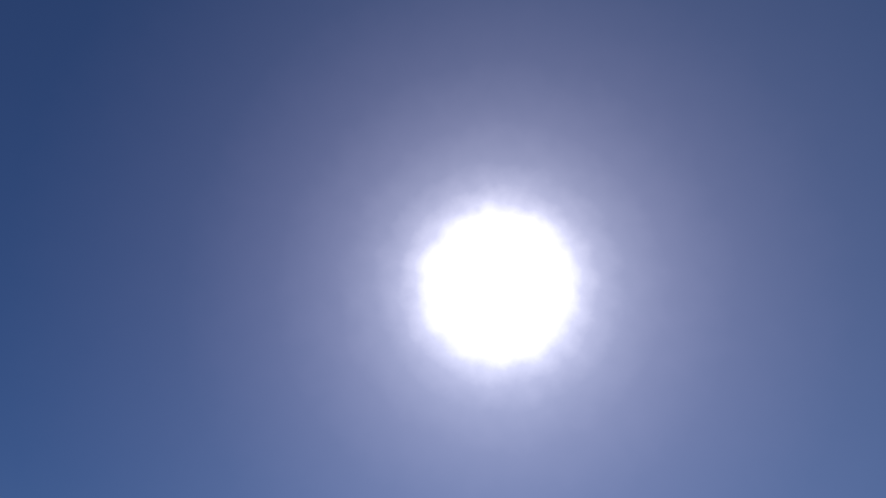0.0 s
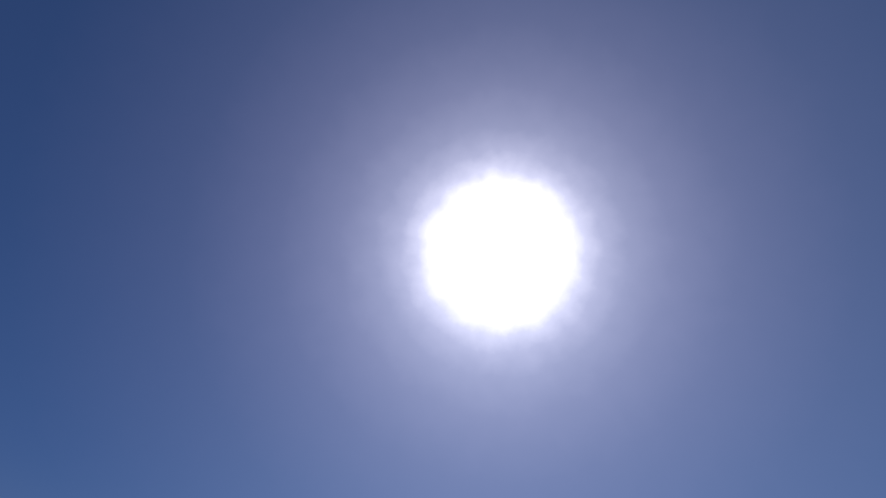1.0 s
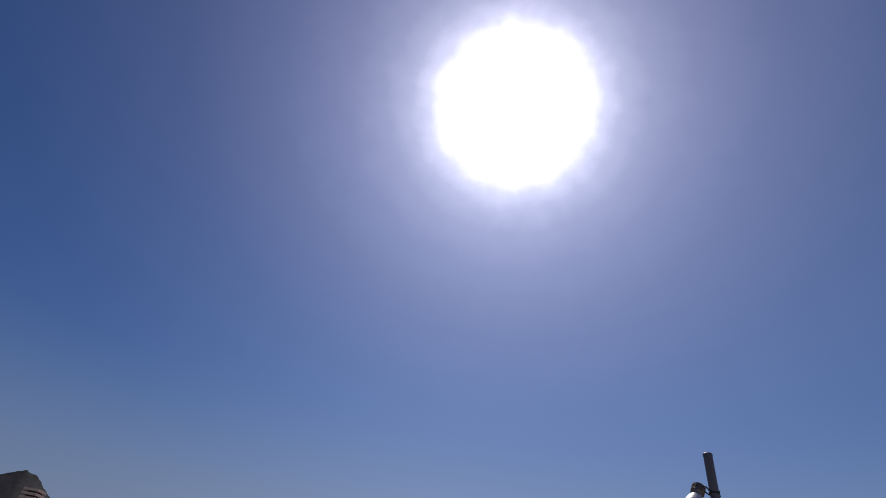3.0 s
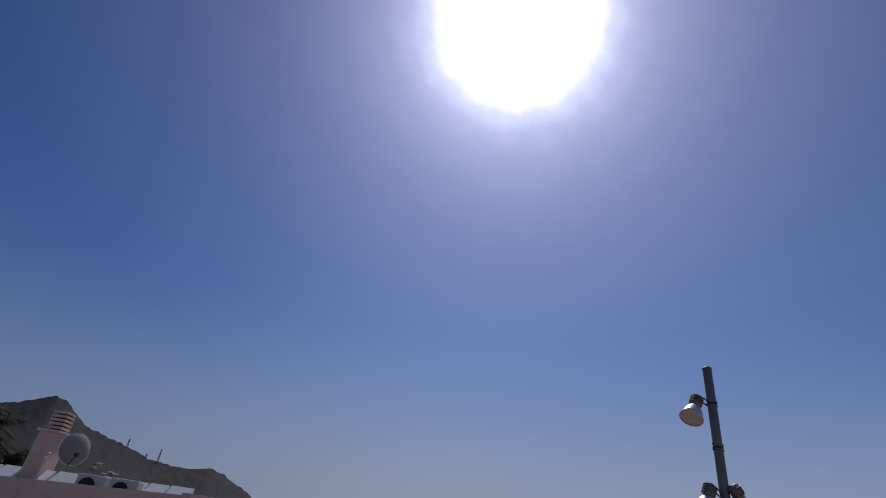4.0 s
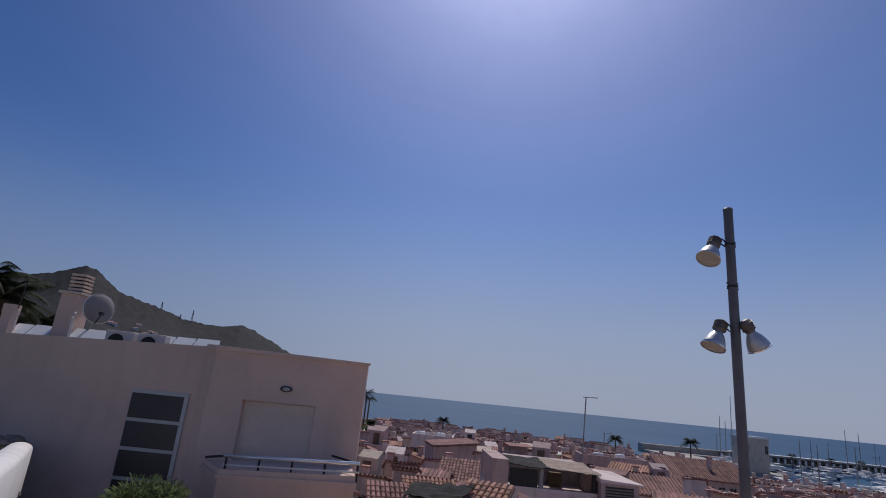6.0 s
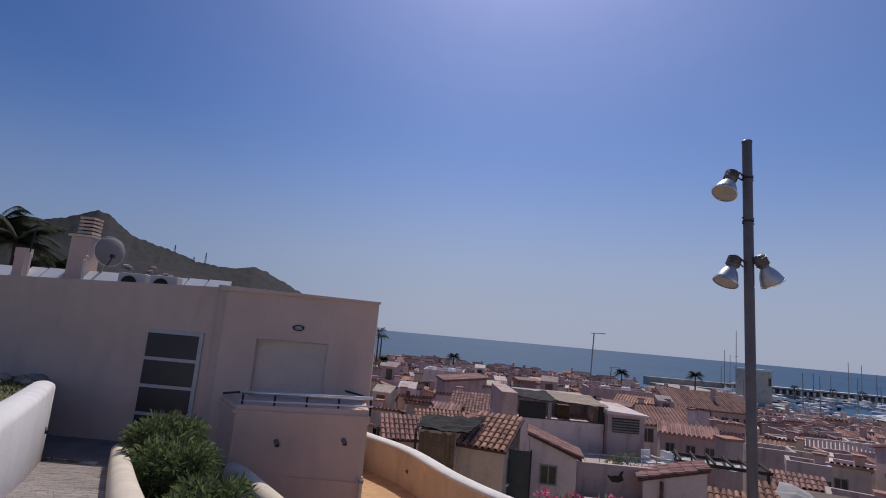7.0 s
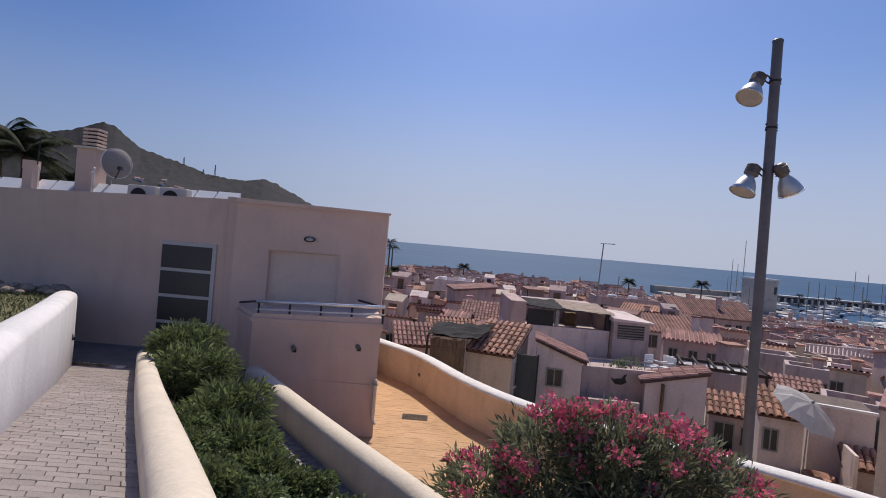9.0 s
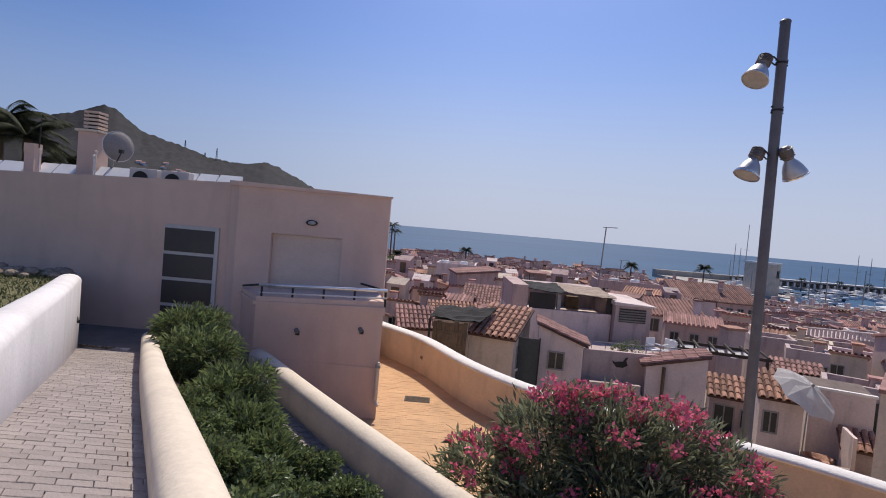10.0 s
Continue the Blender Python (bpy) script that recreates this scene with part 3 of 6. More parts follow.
def house(x, y, z, w, d, h, turn, roof, wallm, tilem, windows=(), label="", rise=0.22, chimney=None, name="house"):
    """A small town house: x, y its front's middle, z its base; roof flat, front (eaves to the front), back, side or gable."""
    ob = thing(name, pose(x, y, z, 0, 0, turn), label or "small whitewashed town house with a tiled roof", "house", "town houses")
    up = rise * d
    if roof == "flat":
        b = boxed(-w / 2, w / 2, 0, d, 0, h)
        part("wall", b, wallm, ob)
        bm = bmesh.new()
        for c in ((-w / 2, w / 2, -0.02, 0.16), (-w / 2, w / 2, d - 0.16, d + 0.02)):
            box(bm, c[0] - 0.02, c[1] + 0.02, c[2], c[3], h, h + 0.4)
        for c in ((-w / 2 - 0.02, -w / 2 + 0.16), (w / 2 - 0.16, w / 2 + 0.02)):
            box(bm, c[0], c[1], 0.16, d - 0.16, h, h + 0.4)
        part("parapet", bm, wallm, ob)
    else:
        if roof == "front":
            tops = [h, h, h + up, h + up]
        elif roof == "back":
            tops = [h + up, h + up, h, h]
        elif roof == "side":
            tops = [h + rise * w, h, h, h + rise * w]
        else:
            tops = None
        if tops:
            part("wall", prism(bmesh.new(), [(-w / 2, 0), (w / 2, 0), (w / 2, d), (-w / 2, d)], 0, tops), wallm, ob)
            bm = bmesh.new()
            if roof == "front":
                tiled_slope(bm, -w / 2 - 0.12, w / 2 + 0.12, -0.22, d + 0.1, h + 0.1 - 0.22 * rise, h + up + 0.1 + 0.1 * rise)
            elif roof == "back":
                tiled_slope(bm, -w / 2 - 0.12, w / 2 + 0.12, d + 0.2, -0.15, h + 0.1 - 0.2 * rise, h + up + 0.1 + 0.15 * rise)
            else:
                tiled_slope(bm, -0.15, d + 0.15, -w / 2 - 0.2, w / 2 + 0.12, 0.1 - 0.2 * rise, w * rise + 0.1 + 0.12 * rise)
                bmesh.ops.transform(bm, matrix=Matrix.Translation((0, 0, h)) @ Matrix(((0, -1, 0, 0), (1, 0, 0, 0), (0, 0, 1, 0), (0, 0, 0, 1))), verts=bm.verts)
            tagged(part("roof", bm, tilem, ob), kind="stuff")
        else:
            gh = rise * d / 2
            bm = bmesh.new()
            prism(bm, [(0, -w / 2), (d, -w / 2), (d, w / 2), (0, w / 2)], 0, h)
            for v in bm.verts:
                v.co = Vector((v.co.y, v.co.x, v.co.z))
            for s in (-1, 1):
                t = [bm.verts.new(c) for c in ((s * w / 2, 0, h), (s * w / 2, d, h), (s * w / 2, d / 2, h + gh))]
                bm.faces.new(t)
            bmesh.ops.recalc_face_normals(bm, faces=bm.faces)
            part("wall", bm, wallm, ob)
            bm = bmesh.new()
            tiled_slope(bm, -w / 2 - 0.12, w / 2 + 0.12, -0.2, d / 2, h + 0.08 - 0.2 * rise, h + gh + 0.1)
            tiled_slope(bm, -w / 2 - 0.12, w / 2 + 0.12, d + 0.2, d / 2, h + 0.08 - 0.2 * rise, h + gh + 0.1)
            tagged(part("roof", bm, tilem, ob), kind="stuff")
    for win in windows:
        add_window(ob, *win)
    if chimney:
        cx, cy, ch = chimney
        top = h + (up if roof in ("front", "back") else 0.3)
        c = part("chimney", boxed(cx - 0.2, cx + 0.2, cy - 0.2, cy + 0.2, h - 0.2, top + ch), wallm, ob)
        part("chimney_cap", boxed(cx - 0.27, cx + 0.27, cy - 0.27, cy + 0.27, top + ch, top + ch + 0.1), tilem, c)
    return ob


def taken(x, w, y):
    """Whether a house there would stand in one that is built by hand."""
    return (y < 31 and -3.0 < x + w / 2 < 22) or any(a < x + w and x < b and c < y + 3 and y < d for a, b, c, d in KEPT_FREE)


KEPT_FREE = [(1.2, 4.9, 43, 49), (-0.8, 4.0, 59, 65), (3.7, 7.0, 37, 41), (13.8, 18.3, 34, 39.5), (15, 21.5, 51, 56), (25, 35, 56, 63), (27, 32.6, 38, 44)]


FAR_MATS = [*M_HOUSE, M_TILE, M_TILE2, M_WINDOW, M_ROOFDECK]
far_verts, far_faces, far_slots = [], [], []


def far_add(bm, m, material):
    bm.verts.index_update()
    base = len(far_verts)
    far_verts.extend(tuple(m @ v.co) for v in bm.verts)
    for f in bm.faces:
        far_faces.append([v.index + base for v in f.verts])
        far_slots.append(FAR_MATS.index(material))
    bm.free()


def far_house(x, y, z, w, d, h, turn, roof, wallm, tilem, windows, rise):
    """A house too far off to pick out, added to the joined rest of the town."""
    m = pose(x, y, z, 0, 0, turn)
    if roof == "flat":
        far_add(boxed(-w / 2, w / 2, 0, d, 0, h), m, wallm)
        far_add(boxed(-w / 2 + 0.2, w / 2 - 0.2, 0.2, d - 0.2, h, h + 0.02), m, M_ROOFDECK)
        for c in ((-w / 2, w / 2, 0, 0.2), (-w / 2, w / 2, d - 0.2, d), (-w / 2, -w / 2 + 0.2, 0.2, d - 0.2), (w / 2 - 0.2, w / 2, 0.2, d - 0.2)):
            far_add(boxed(*c, h, h + 0.5), m, wallm)
    else:
        up = rise * d
        tops = [h, h, h + up, h + up] if roof == "front" else [h + up, h + up, h, h]
        far_add(prism(bmesh.new(), [(-w / 2, 0), (w / 2, 0), (w / 2, d), (-w / 2, d)], 0, tops), m, wallm)
        bm = bmesh.new()
        if roof == "front":
            tiled_slope(bm, -w / 2 - 0.15, w / 2 + 0.15, -0.25, d + 0.1, h + 0.1 - 0.25 * rise, h + up + 0.1, 0.5, 0.16)
        else:
            tiled_slope(bm, -w / 2 - 0.15, w / 2 + 0.15, d + 0.25, -0.1, h + 0.1, h + up + 0.1, 0.5, 0.16)
        far_add(bm, m, tilem)
    for wx, wz, ww, wh in windows:
        far_add(boxed(wx - ww / 2, wx + ww / 2, -0.02, 0.05, wz - wh / 2, wz + wh / 2), m, M_WINDOW)
    if rng.random() < 0.5:
        cx = rng.uniform(-w / 3, w / 3)
        far_add(boxed(cx - 0.3, cx + 0.3, d * 0.5, d * 0.5 + 0.6, h, h + rng.uniform(0.9, 1.8)), m, rng.choice(M_HOUSE))


def town():
    """Close rows of small houses down the slope, each a little turned, ending at the harbour."""
    y = 21.0
    while y < 180:
        x = -0.15 * y - 5 + rng.uniform(0, 3)
        far = 0.98 * y + 6
        grow = 1 + max(0, y - 40) / 170
        while x < far:
            w = rng.uniform(1.3, 3.1) * grow
            limit = 182 - max(0, x - 36) * 2.9
            yy = y + rng.uniform(-1.8, 1.8)
            if yy > max(limit, 80) - 8 or x > 84 or taken(x, w, yy):
                x += w * 0.6
                continue
            gz = ground_z(x + w / 2, yy)
            h = rng.choice((1.5, 1.9, 2.3, 2.6, 2.9, 3.3, 3.7)) - (0.5 if y < 50 else 0.1)
            low = x > 0.55 * yy and y > 28
            if low:
                h = rng.choice((1.2, 1.5, 1.8))
            roof = rng.choice(("front", "front", "back", "back", "back", "back", "side", "side", "side", "side", "gable", "flat", "flat", "flat", "flat", "flat"))
            if low:
                roof = rng.choice(("flat", "flat", "flat", "side", "back", "gable"))
            d = rng.uniform(1.4, 2.7) * grow
            wins = []
            k = -w / 2 + 0.6
            while k < w / 2 - 0.4:
                if rng.random() < 0.7:
                    wins.append((k, h + 0.5 - rng.uniform(0.75, 1.2), rng.choice((0.5, 0.7, 1.0, 1.4)), rng.choice((0.6, 0.9, 1.2))))
                k += rng.uniform(0.8, 1.5)
            turn, wallm, tilem = rng.uniform(-24, 20) - 20 * min(1, max(0, x / yy)), rng.choice(M_HOUSE), rng.choice((M_TILE, M_TILE2, M_TILE2))
            if y > 72:
                far_house(x + w / 2, yy, gz - 0.5, w, d, h + 0.5, turn, ("front" if roof == "front" else "back" if roof in ("back", "side") else "flat"), wallm, tilem, wins, rng.uniform(0.16, 0.3))
            else:
                ch = (rng.uniform(-w / 3, w / 3), rng.uniform(0.5, d - 0.5), rng.uniform(0.3, 0.8)) if rng.random() < 0.55 else None
                ob = house(x + w / 2, yy, gz - 0.5, w, d, h + 0.5, turn, roof, wallm, tilem,
                           wins, rng.choice(("pale town house with terracotta roof tiles", "whitewashed house among close roofs")) if roof != "flat" else "whitewashed flat-roofed town house with a parapet",
                           rng.choice((0.18, 0.24, 0.3, -0.2)) if roof == "side" else rng.uniform(0.16, 0.3), ch)
                if roof == "flat":
                    part("roof_deck", boxed(-w / 2 + 0.16, w / 2 - 0.16, 0.16, d - 0.16, h + 0.5, h + 0.52), rng.choice((M_ROOFDECK, M_TILE2, M_ROOFDECK)), ob)
                    kind = 1.0 if low else rng.random()
                    hx = rng.uniform(-w / 5, w / 5)
                    if kind < 0.4:
                        hut = part("stair_hut", prism(bmesh.new(), [(hx - 0.7, d * 0.45), (hx + 0.7, d * 0.45), (hx + 0.7, d * 0.9), (hx - 0.7, d * 0.9)], h + 0.5, [h + 2.0, h + 2.0, h + 2.4, h + 2.4]), wallm, ob)
                        part("door", boxed(hx - 0.3, hx + 0.3, d * 0.45 - 0.02, d * 0.45, h + 0.5, h + 1.8), rng.choice((M_WINDOW, M_WOOD)), hut)
                    elif kind < 0.55:
                        # no recess: a flat dark panel paints the shade inside a covered opening
                        part("loggia", boxed(-w * 0.38, w * 0.38, -0.03, 0.05, h - 0.75, h + 0.35), M_WINDOW, ob, "flat dark panel painting the shade of a covered opening")
                        part("lintel", boxed(-w * 0.42, w * 0.42, -0.12, 0.02, h + 0.35, h + 0.45), rng.choice((M_TILE2, wallm)), ob)
                    elif kind < 0.8:
                        part("awning", prism(bmesh.new(), [(-w * 0.4, d * 0.3), (w * 0.4, d * 0.3), (w * 0.4, d * 0.95), (-w * 0.4, d * 0.95)], h + 1.9, [h + 1.95, h + 1.95, h + 2.1, h + 2.1]), rng.choice((M_TARP, M_CLOTH, M_WOOD, M_TILE2)), ob)
                        for sx in (-0.38, 0.38):
                            part("post", tube(bmesh.new(), (w * sx, d * 0.33, h + 0.5), (w * sx, d * 0.33, h + 1.95), 0.04, n=6), M_DARK, ob)
                        part("back_wall", boxed(-w * 0.4, w * 0.4, d * 0.9, d * 0.95, h + 0.5, h + 1.95), wallm, ob)
            x += w + rng.choice((-0.1, 0.1, 0.4, 0.9))
        y += rng.uniform(2.3, 3.4) * grow


town()
me = bpy.data.meshes.new("far_houses")
me.from_pydata(far_verts, [], far_faces)
for m_ in FAR_MATS:
    me.materials.append(m_)
me.polygons.foreach_set("material_index", far_slots)
tagged(new("far_houses", me), "close pale houses with tiled roofs down to the sea", "houses", kind="stuff")

# ---- near houses, one by one ----

def tile_mesh():
    bm = bmesh.new()
    ring = [(-1, 0), (-0.72, 0.7), (0, 1.0), (0.72, 0.7), (1, 0)]
    a = [bm.verts.new((s * 0.092, 0, h * 0.085 + 0.018)) for s, h in ring]
    b = [bm.verts.new((s * 0.078, 0.44, h * 0.07)) for s, h in ring]
    c = [bm.verts.new((s * 0.075, 0, h * 0.065 + 0.012)) for s, h in ring]
    for k in range(4):
        bm.faces.new((a[k], a[k + 1], b[k + 1], b[k]))
        bm.faces.new((c[k], c[k + 1], a[k + 1], a[k]))
    me = bpy.data.meshes.new("roof_tile")
    bm.normal_update()
    bm.to_mesh(me)
    bm.free()
    return me


TILE_MESH = {M_TILE: tile_mesh(), M_TILE2: tile_mesh()}
for m_, me_ in TILE_MESH.items():
    me_.materials.append(m_)


def laid_tiles(roof, x0, x1, foot, head, m, tilem, step=0.215, run=0.38):
    """Single half-round tiles laid up a slope: foot and head are (y, z) of eaves and ridge, m turns the slope into place."""
    n, length = max(2, round((x1 - x0) / step)), math.dist(foot, head)
    rows, tilt = max(1, round(length / run)), math.atan2(head[1] - foot[1], head[0] - foot[0])
    for j in range(rows):
        for i in range(n):
            f = j / rows
            ob = new("roof_tile", TILE_MESH[tilem])
            ob.parent = roof
            ob.matrix_basis = m @ pose(x0 + (i + 0.5) * (x1 - x0) / n + rng.uniform(-0.006, 0.006), foot[0] + (head[0] - foot[0]) * f, foot[1] + (head[1] - foot[1]) * f + 0.005,
                                       math.degrees(tilt) + rng.uniform(-1, 1), 0, rng.uniform(-2, 2))


def near_house(x, y, z, w, d, h, turn, slope, wallm, tilem, label, rise=0.28, windows=()):
    """A small house whose roof tiles lie one by one; slope: front, left or right, the way the roof falls."""
    ob = thing("house", pose(x, y, z, 0, 0, turn), label, "house", "town houses")
    span = d if slope == "front" else w
    up = rise * span
    tops = {"front": [h, h, h + up, h + up], "right": [h + up, h, h, h + up], "left": [h, h + up, h + up, h]}[slope]
    part("wall", prism(bmesh.new(), [(-w / 2, 0), (w / 2, 0), (w / 2, d), (-w / 2, d)], 0, tops), wallm, ob)
    across = w if slope == "front" else d
    m = {"front": pose(0, 0, h), "right": pose(w / 2, d / 2, h, 0, 0, 90), "left": pose(-w / 2, d / 2, h, 0, 0, -90)}[slope]
    bm = bmesh.new()
    lo, hi = -0.16, span + 0.08
    v = [(sx * (across / 2 + 0.1), yy, yy * rise + t) for t in (0.09, 0.02) for sx, yy in ((-1, lo), (1, lo), (1, hi), (-1, hi))]
    v = [bm.verts.new(m @ Vector(c)) for c in v]
    for q in ((0, 1, 2, 3), (7, 6, 5, 4), (0, 4, 5, 1), (1, 5, 6, 2), (2, 6, 7, 3), (3, 7, 4, 0)):
        bm.faces.new([v[i] for i in q])
    bmesh.ops.recalc_face_normals(bm, faces=bm.faces)
    roof = part("roof", bm, M_CHANNEL_SHADE, ob)
    laid_tiles(roof, -across / 2 - 0.08, across / 2 + 0.08, (lo - 0.04, lo * rise + 0.085), (hi, hi * rise + 0.085), m, tilem)
    for win in windows:
        add_window(ob, *win)
    return ob


cream_house = near_house(1.95, 18.5, -6.7, 1.6, 2.3, 3.08, -22, "front", M_HOUSE[2], M_TILE, "cream house with a patched wall and barrel tiles", 0.30)
near_house(4.45, 18.9, -6.7, 1.6, 1.5, 2.95, -10, "right", M_HOUSE[0], M_TILE2, "white house with a weathered pink tiled lean-to roof", 0.36, [(-0.12, 2.35, 0.5, 0.56)])
near_house(8.4, 18.4, -6.9, 1.95, 1.3, 2.68, -16, "left", M_HOUSE[0], M_TILE2, "grey-white house end with a sloping tiled roof", 0.27)
# the taller dark window here stands in for a doorway in shadow
near_house(10.85, 19.0, -7.15, 1.6, 1.2, 1.95, -22, "front", M_HOUSE[1], M_TILE, "low house with a barrel tiled roof", 0.34, [(0.45, 1.3, 0.4, 0.6), (-0.3, 1.0, 0.6, 1.3)])
near_house(11.1, 16.8, -7.0, 1.2, 1.35, 2.5, -22, "front", M_HOUSE[0], M_TILE, "whitewashed house with a barrel tiled roof", 0.36, [(-0.28, 1.75, 0.36, 0.62)])
near_house(13.45, 16.3, -7.0, 1.05, 0.7, 1.25, -28, "front", M_HOUSE[1], M_TILE, "low lean-to with a few barrel tiles", 0.4)
near_house(-0.85, 23.6, -6.9, 1.7, 1.5, 2.35, 10, "front", M_HOUSE[3], M_TILE2, "pinkish house with a weathered tiled roof", 0.42)
near_house(0.9, 27.5, -6.9, 2.6, 1.8, 2.2, 4, "front", M_HOUSE[1], M_TILE, "low white house with a long tiled roof", 0.3, [(-1.4, 1.5, 0.6, 0.8), (0.3, 1.5, 0.7, 0.8)])
near_house(3.0, 34, -7.2, 3.2, 2.6, 2.5, -8, "front", M_HOUSE[0], M_TILE2, "white house with a weathered tiled roof", 0.34)
near_house(1.9, 30, -7.0, 2.2, 2.4, 2.1, -14, "left", M_HOUSE[0], M_TILE2, "white house with a weathered tiled roof", 0.25)
near_house(15.7, 23.0, -7.4, 1.9, 0.9, 2.45, -26, "front", M_HOUSE[1], M_TILE2, "grey-white house with a tiled roof", 0.3, [(-0.6, 1.6, 0.6, 0.8)])
house(17.6, 25.2, -7.2, 1.7, 1.5, 2.5, -30, "flat", M_HOUSE[1], M_TILE, [(-0.6, 1.8, 0.6, 0.8), (0.5, 1.7, 0.6, 1.1)], "grey-white flat-roofed house with dark windows", 0.2, (0.5, 1.0, 0.4))
house(20.3, 26.2, -7.2, 1.5, 1.5, 2.2, -32, "back", M_HOUSE[2], M_TILE, [(-0.4, 1.7, 0.5, 0.8)], "cream house with a tiled roof", 0.3, (0.4, 0.8, 0.5))
house(15.3, 19.4, -7.0, 1.8, 1.6, 2.2, -34, "flat", M_HOUSE[1], M_TILE2, [(-0.6, 1.6, 0.7, 0.9), (0.5, 1.5, 0.6, 1.2)], "grey house with a walled roof terrace", 0.2, (0.8, 1.4, 0.2))
house(13.1, 20.2, -7.0, 1.5, 1.4, 1.9, -28, "flat", M_HOUSE[3], M_TILE2, [(0.1, 1.2, 0.8, 1.0)], "low grey house with a dark doorway", 0.2)

# a narrow dark gate between the cream and the white house
gate = thing("gate", pose(3.28, 18.7, -6.7, 0, 0, -14), "dark sheet-metal gate between two houses", "gate")
part("panel", boxed(-0.42, 0.40, 0, 0.04, 0, 3.1), M_GATE, gate)
for x_ in (-0.42, 0.36):
    part("upright", boxed(x_, x_ + 0.05, -0.02, 0.06, 0, 3.15), M_DARK, gate)
side_window = part("window", boxed(0.795, 0.825, 0.5, 1.05, 2.0, 2.75), M_WINDOW, cream_house)
part("window_frame", boxed(0.80, 0.84, 0.44, 0.5, 1.95, 2.8), M_WFRAME, side_window)
part("window_frame", boxed(0.80, 0.84, 1.05, 1.11, 1.95, 2.8), M_WFRAME, side_window)
part("window_sill", boxed(0.80, 0.87, 0.42, 1.13, 1.93, 2.0), M_CAP, side_window)

# boarded shed with a dark awning
shed = thing("shed", pose(0.48, 18.3, -6.7, 0, 0, -6), "brown boarded shed under a dark awning", "shed")
part("wall", boxed(-0.6, 0.6, 0.05, 1.6, 0, 3.55), M_HOUSE[2], shed)
for i in range(8):
    part("board", boxed(-0.6 + i * 0.15, -0.6 + i * 0.15 + 0.14, 0.0, 0.05, 1.6, 3.5 + rng.uniform(-0.05, 0.05)), M_WOOD, shed)
part("door_panel", boxed(-0.42, 0.28, -0.02, 0.0, 2.5, 3.2), M_WOOD, shed)
part("awning", slack_sheet([(-0.72, -0.12), (0.98, 0.02), (1.55, 1.9), (-0.6, 1.7)], [3.66, 3.62, 3.88, 3.84], 0.07), M_TARP, shed, "sagging dark tarpaulin")
for x_ in (-0.7,):
    part("post", tube(bmesh.new(), (x_, -0.15, 0), (x_, -0.15, 3.6), 0.04), M_DARK, shed)

# white house with an open roof terrace
villa = thing("house", pose(5.8, 25.6, -7.0), "white house with an open covered roof terrace", "house", "town houses")
part("wall", boxed(-2.3, 2.5, 0, 4.5, 0, 3.35), M_HOUSE[0], villa)
part("wall", boxed(-2.3, -1.55, 0.0, 4.5, 3.35, 4.62), M_HOUSE[3], villa)
part("wall", boxed(-1.55, 2.5, 3.2, 4.5, 3.35, 4.5), M_HOUSE[1], villa)
part("pillar", boxed(-0.12, 0.05, 0, 0.2, 3.35, 4.4), M_WFRAME, villa)
part("pillar", boxed(2.3, 2.5, 0, 0.2, 3.35, 4.4), M_DARK, villa)
part("screen", boxed(-1.45, -0.2, 0.05, 0.12, 3.5, 4.3), M_DARK, villa, "dark mesh screen")
part("balustrade", boxed(-1.5, 2.5, -0.05, 0.08, 3.35, 3.55), M_HOUSE[0], villa)
part("awning", slack_sheet([(-1.6, -0.15), (0.3, -0.25), (0.3, 2.6), (-1.6, 2.6)], [4.52, 4.44, 4.60, 4.64], 0.06, seed=3.0), M_TARP, villa, "dark slatted awning")
part("awning", slack_sheet([(0.25, -0.3), (2.65, -0.2), (2.6, 2.8), (0.3, 2.8)], [4.46, 4.38, 4.56, 4.60], 0.04, seed=5.0), M_REED, villa, "pale reed awning")
part("cupboard", boxed(0.9, 1.5, 2.4, 3.0, 3.36, 4.0), M_WOOD, villa)
part("wall", boxed(2.55, 4.25, -0.4, 3.5, 0, 4.1), M_HOUSE[1], villa)
part("roof_slab", prism(bmesh.new(), [(2.45, -0.6), (4.4, -0.6), (4.4, 3.6), (2.45, 3.6)], 4.1, [4.25, 4.05 + 0.1, 4.2, 4.3]), M_HOUSE[0], villa)
w_ = part("window", boxed(2.75, 4.0, -0.43, -0.38, 3.3, 3.95), M_WINDOW, villa)
for k in range(5):
    part("shutter_slat", boxed(2.75, 4.0, -0.445, -0.43, 3.34 + 0.12 * k, 3.40 + 0.12 * k), M_HOOD, w_)
terrace = thing("terrace", pose(7.2, 21.2, -7.0), "walled roof terrace with a thin railing", "terrace")
part("wall", boxed(-1.6, 3.1, 0, 3.6, 0, 2.35), M_HOUSE[1], terrace)
for k in range(9):
    part("baluster", tube(bmesh.new(), (-1.5 + k * 0.55, 0.1, 2.35), (-1.5 + k * 0.55, 0.1, 3.0), 0.014, n=6), M_WFRAME, terrace)
part("handrail", tube(bmesh.new(), (-1.55, 0.1, 3.0), (3.05, 0.1, 3.0), 0.018, n=6), M_WFRAME, terrace)


